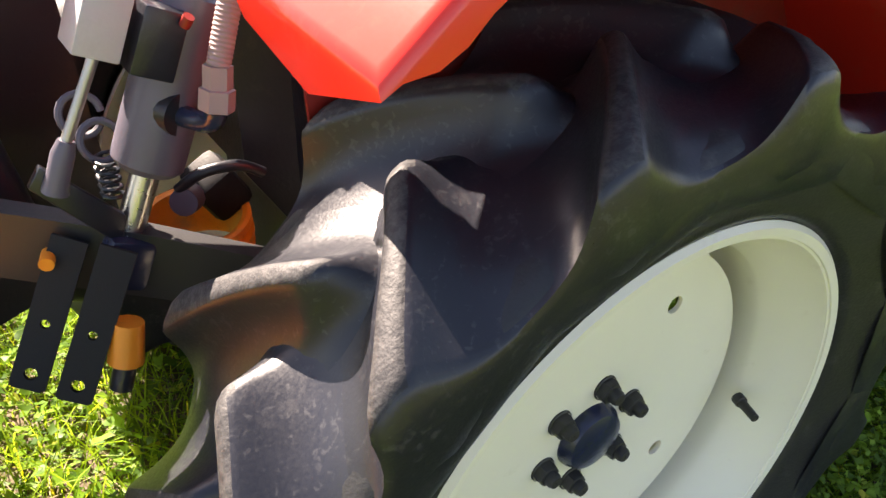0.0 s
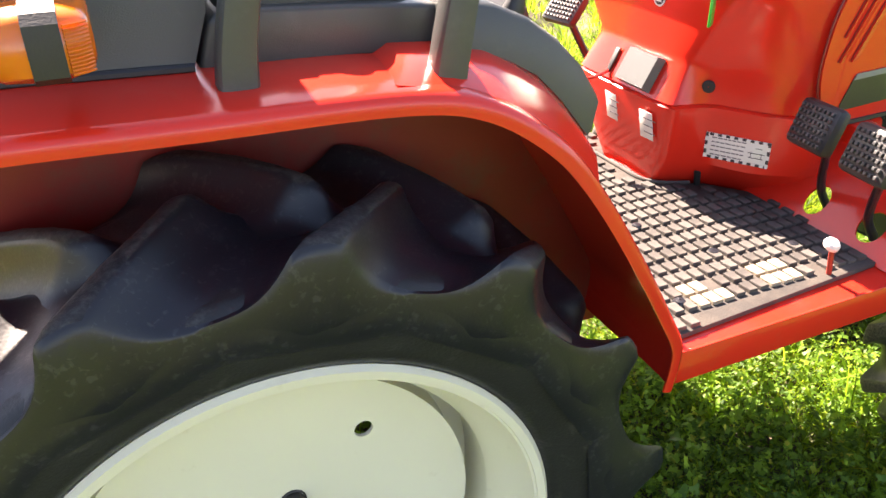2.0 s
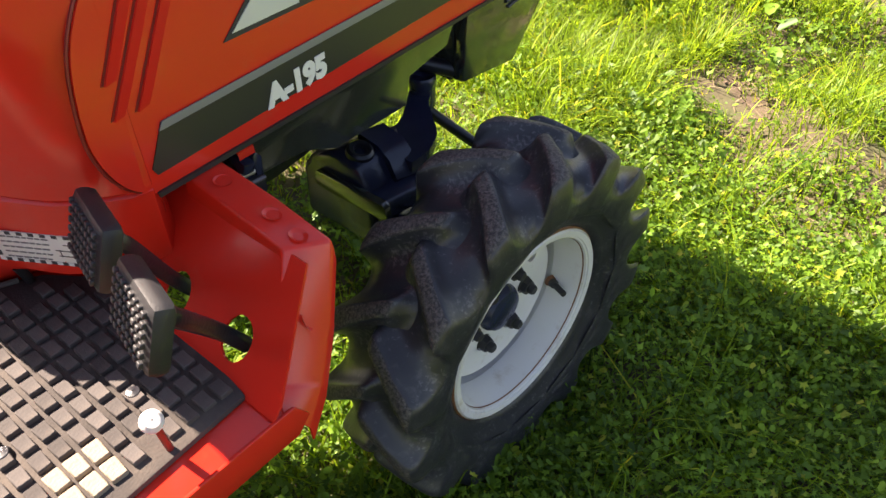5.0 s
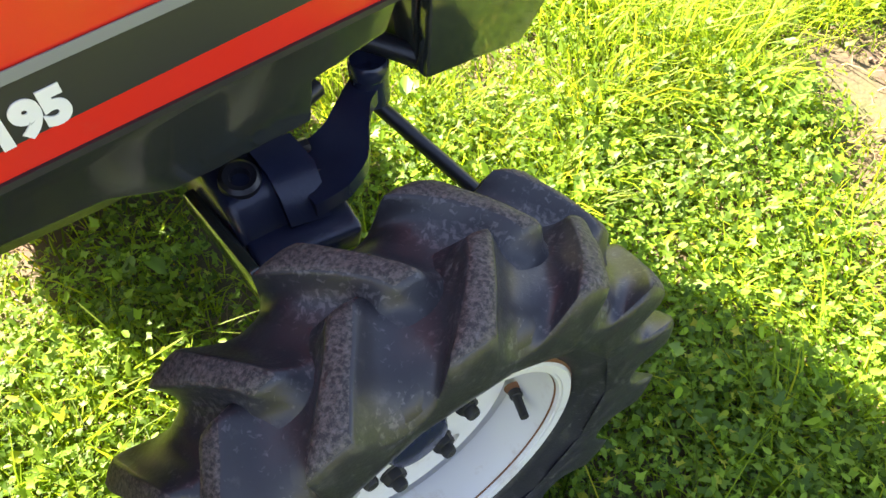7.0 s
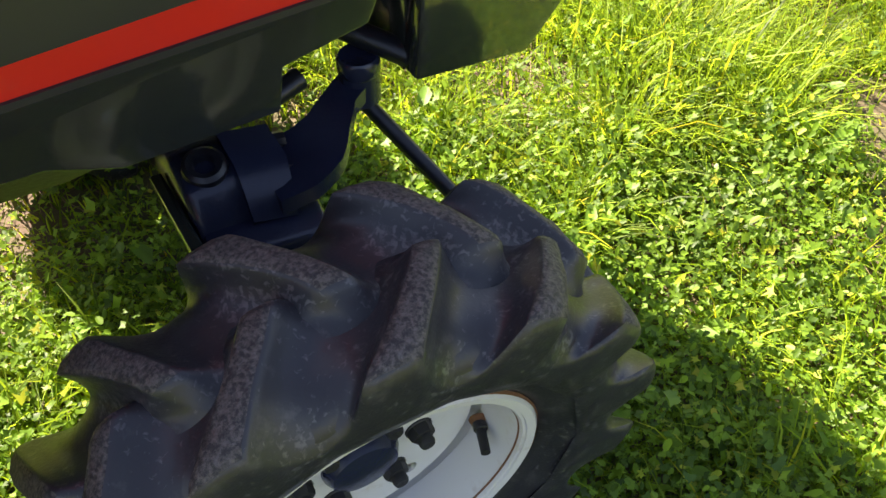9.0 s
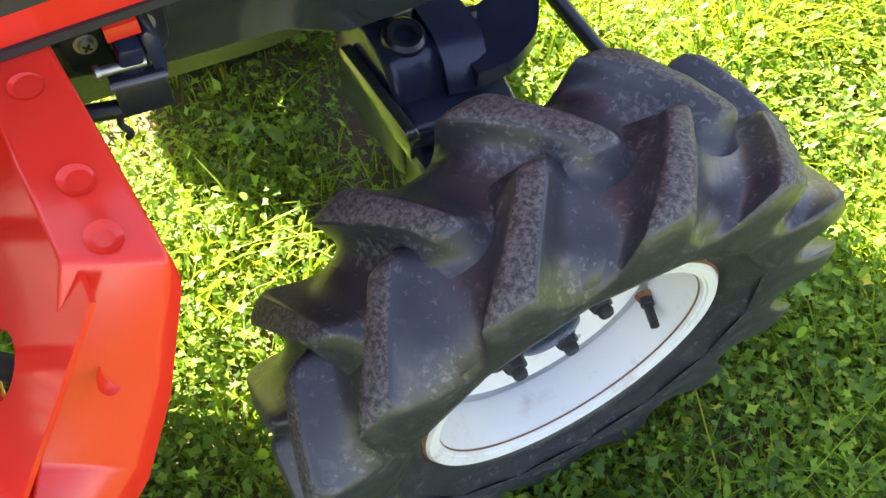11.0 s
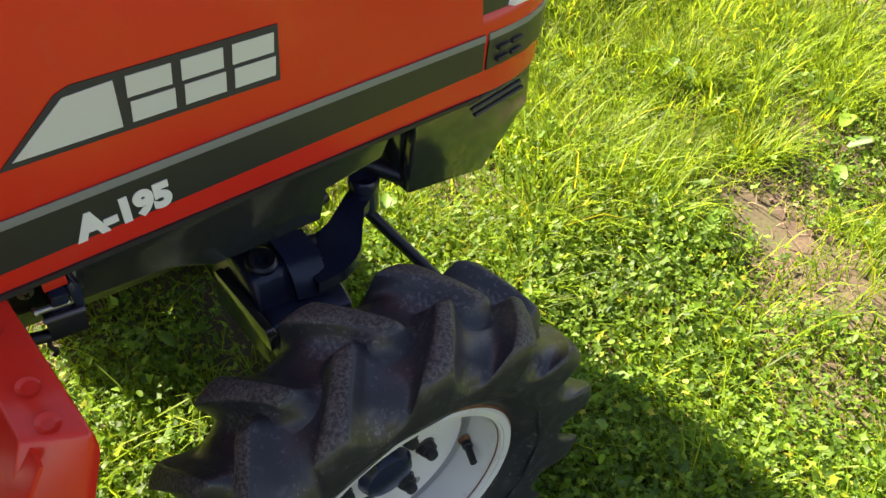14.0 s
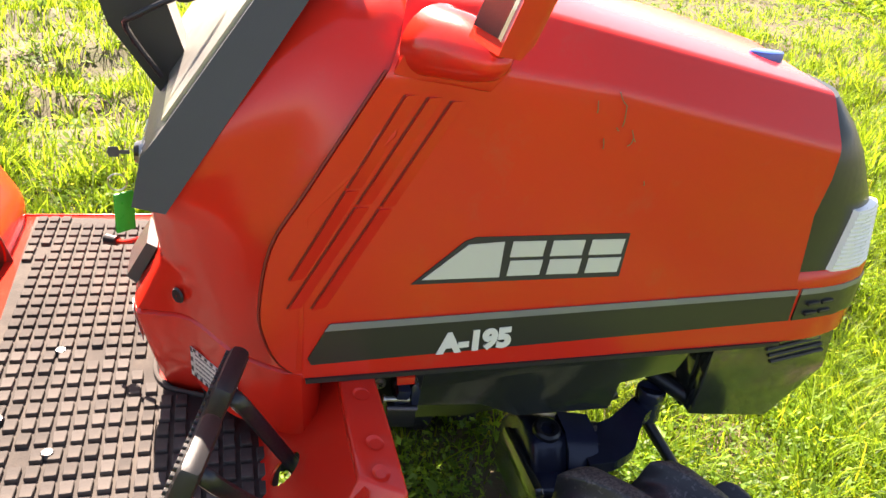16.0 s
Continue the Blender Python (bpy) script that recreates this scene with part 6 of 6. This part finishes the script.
part("hose", tube([Vector((-0.438, -0.155, 0.82)).lerp(Vector((-0.405, -0.14, 0.90)), f / 40) for f in range(41)], [0.0108 + 0.0009 * (f % 2) for f in range(41)], 12), "hose", fit, "pale pink ribbed hose")
part("base_ring", tube([(-0.475, -0.10, 0.766), (-0.468, -0.115, 0.764)], 0.022, 16), "black_iron", fit)
for c, q in (((-0.540, 0.0, 0.736), 0.021), ((-0.530, -0.02, 0.712), 0.020)):
    ring = [(c[0] + q * math.cos(a), c[1] + 0.35 * q * math.sin(a), c[2] + q * math.sin(a)) for a in (0.3 * k for k in range(20))]
    part("wire_loop", tube(ring, 0.0042, 8), "purple", fit, "bent dull wire loop")
coil = [(-0.532 + 0.011 * math.cos(0.7 * k), -0.03 + 0.011 * math.sin(0.7 * k), 0.70 - 0.0011 * k) for k in range(50)]
part("spring", tube(coil, 0.0024, 6), "black_iron", fit, "small dark coil spring")
arm = part("lift_arm", bevel(loft([[(-0.37, y, 0.915), (-0.37, y, 0.845), (-0.44, y, 0.850), (-0.80, y, 0.925), (-0.80, y, 1.01), (-0.44, y, 0.932)] for y in (-0.022, 0.022)]), 0.004), "red", tractor, "red steel lift arm")
part("arm_hole", moved(lathe([(0.001, -0.002), (0.010, -0.002), (0.011, 0.0)], 14), Matrix.Translation((-0.452, -0.022, 0.866))), "black", arm, "dark bolt hole")
link = part("lower_link", bevel(loft([[(x, y - 0.018, z - 0.046), (x, y + 0.018, z - 0.046), (x, y + 0.018, z + 0.038), (x, y - 0.018, z + 0.038)] for x, y, z in ((-0.36, -0.16, 0.535), (-0.52, -0.085, 0.597), (-0.86, 0.09, 0.695))]), 0.004), "black", tractor, "black lower lift link bar")
part("link_pin", tube([(-0.612, -0.068, 0.626), (-0.619, -0.088, 0.626)], 0.0078, 12), "orange_metal", link, "worn copper-coloured pin end")
for dx, dy in ((0.0, 0.0), (0.036, -0.045)):
    m = face_frame((-0.672 + dx, -0.10 + dy, 0.495), (0.85, -0.5, -0.4), (0.75, 0.1, 1))
    part("hole_strap", plate([(-0.018, 0.003), (-0.015, 0), (0.015, 0), (0.018, 0.003), (0.018, 0.17), (-0.018, 0.17)], [ring2d((0, 0.018), 0.007, n=12), ring2d((0, 0.075), 0.005, n=12)], 0.006, m), "seat", link, "black flat strap with holes")
part("yellow_foot", tube([(-0.565, -0.14, 0.565), (-0.578, -0.145, 0.520)], [0.016, 0.019], 12), "orange_metal", link, "worn orange tube end")
part("black_foot", tube([(-0.576, -0.145, 0.525), (-0.590, -0.150, 0.492)], 0.012, 12), "black_iron", link)
pto = part("shaft_guard", moved(moved(lathe([(0.066, -0.04), (0.071, -0.038), (0.071, -0.026), (0.065, -0.021), (0.072, -0.014), (0.072, -0.006), (0.065, 0.0), (0.071, 0.007), (0.070, 0.016), (0.064, 0.022), (0.068, 0.03), (0.062, 0.035), (0.060, 0.0), (0.060, -0.038), (0.066, -0.04)], 40), Euler((radians(-84), 0, radians(-30))).to_matrix().to_4x4()), Matrix.Translation((-0.432, 0.035, 0.522))), "orange_metal", tractor, "orange plastic drive-shaft guard cup")
part("coupling", moved(bevel(box((0, 0, 0), (0.058, 0.055, 0.08), 0.012), 0.0), Matrix.Translation((-0.398, 0.036, 0.590)) @ Euler((radians(20), radians(-30), 0)).to_matrix().to_4x4()), "seat", pto, "greasy black shaft coupling")
part("coupling_boss", tube([(-0.440, 0.012, 0.600), (-0.455, -0.012, 0.608)], [0.019, 0.017], 14), "purple", pto, "worn metal boss")
part("yoke", tube(smooth_line([(-0.455, 0.0, 0.62), (-0.43, -0.02, 0.645), (-0.39, -0.03, 0.648), (-0.36, -0.03, 0.63)], 4), 0.007, 10), "black_iron", pto, "black bent yoke")
part("rear_cover", bevel(loft([[(-0.30, 0.0, 0.50), (-0.30, 0.22, 0.50), (-0.30, 0.22, 0.86), (-0.30, 0.0, 0.86)], [(-0.36, 0.03, 0.60), (-0.36, 0.19, 0.60), (-0.36, 0.19, 0.84), (-0.36, 0.03, 0.84)]]), 0.015), "black_iron", tractor, "dark cast rear cover")

till = thing("rotary_tiller", (-0.85, 0.35, -0.12), "dark mud-stained rotary tiller with orange plates hitched behind", "implement")
part("gear_case", bevel(loft([[(-0.62, 0.16, 0.42), (-0.62, 0.42, 0.42), (-0.62, 0.42, 0.95), (-0.62, 0.16, 0.95)], [(-0.95, 0.10, 0.35), (-0.95, 0.5, 0.35), (-0.95, 0.5, 0.85), (-0.95, 0.10, 0.85)]]), 0.03), "black_iron", till, "dark muddy gear case")
part("mast", tube([(-0.62, 0.10, 0.55), (-0.66, 0.12, 0.80), (-0.72, 0.18, 1.02)], 0.028, 14), "black_iron", till, "dark tubular mast")
part("top_link", tube([(-0.36, 0.11, 0.80), (-0.42, 0.11, 0.825), (-0.421, 0.11, 0.826), (-0.75, 0.14, 0.96)], [0.026, 0.026, 0.018, 0.018], 14), "black_iron", till, "worn steel top link bar")
part("orange_plate", plate([(-0.03, -0.09), (0.03, -0.09), (0.035, 0.09), (-0.025, 0.09)], [ring2d((0, 0.03), 0.010, n=12), ring2d((0, -0.03), 0.008, n=12)], 0.008, face_frame((-0.70, 0.06, 0.78), (0.8, -0.55, 0), (0, 0, 1))), "orange_metal", till, "orange steel plate with holes")
part("tiller_hood", bevel(loft([[(x, -0.35, z), (x, 0.75, z), (x, 0.75, z - 0.02), (x, -0.35, z - 0.02)] for x, z in ((-0.80, 0.30), (-0.90, 0.42), (-1.1, 0.45), (-1.3, 0.35))]), 0.004), "orange_metal", till, "orange sheet hood over the rotor")
part("tiller_frame", bevel(loft([[(-0.47, 0.30, 0.36), (-0.47, 0.62, 0.36), (-0.50, 0.62, 0.98), (-0.50, 0.30, 0.98)], [(-0.95, 0.28, 0.36), (-0.95, 0.66, 0.36), (-0.95, 0.66, 0.98), (-0.95, 0.28, 0.98)]]), 0.02), "black_iron", till, "dark muddy frame of the tiller")
part("tiller_bar", bevel(box((-0.78, 0.15, 0.48), (0.06, 0.9, 0.06), 0.006), 0.0), "black_iron", till, "black cross bar")
part("skid", bevel(prism([(-0.85, -0.13), (-0.83, 0.32), (-0.90, 0.36), (-1.2, 0.3), (-1.2, -0.13)], "y", -0.34, -0.325), 0.003), "orange_metal", till, "orange side plate resting on the ground")

clip = thing("grass_clippings", (1.33, -0.19, 1.05), "a few pale dry grass clippings stuck to the red hood", "grass clippings")
for x, z, dx, dz in ((1.294, 1.100, 0.002, -0.016), (1.322, 1.112, 0.014, -0.018), (1.336, 1.094, 0.0, -0.028), (1.352, 1.062, 0.008, -0.016), (1.356, 1.050, -0.006, -0.010), (1.313, 1.050, 0.002, -0.014), (1.328, 1.065, 0.004, -0.004), (1.388, 0.990, 0.001, -0.006)):
    part("clipping", tube(smooth_line([(x, hood_y(x) - 0.002, z), (x + dx * 0.4, hood_y(x) - 0.004, z + dz * 0.6), (x + dx, hood_y(x) - 0.002, z + dz)], 3), 0.0007, 5), "straw", clip)
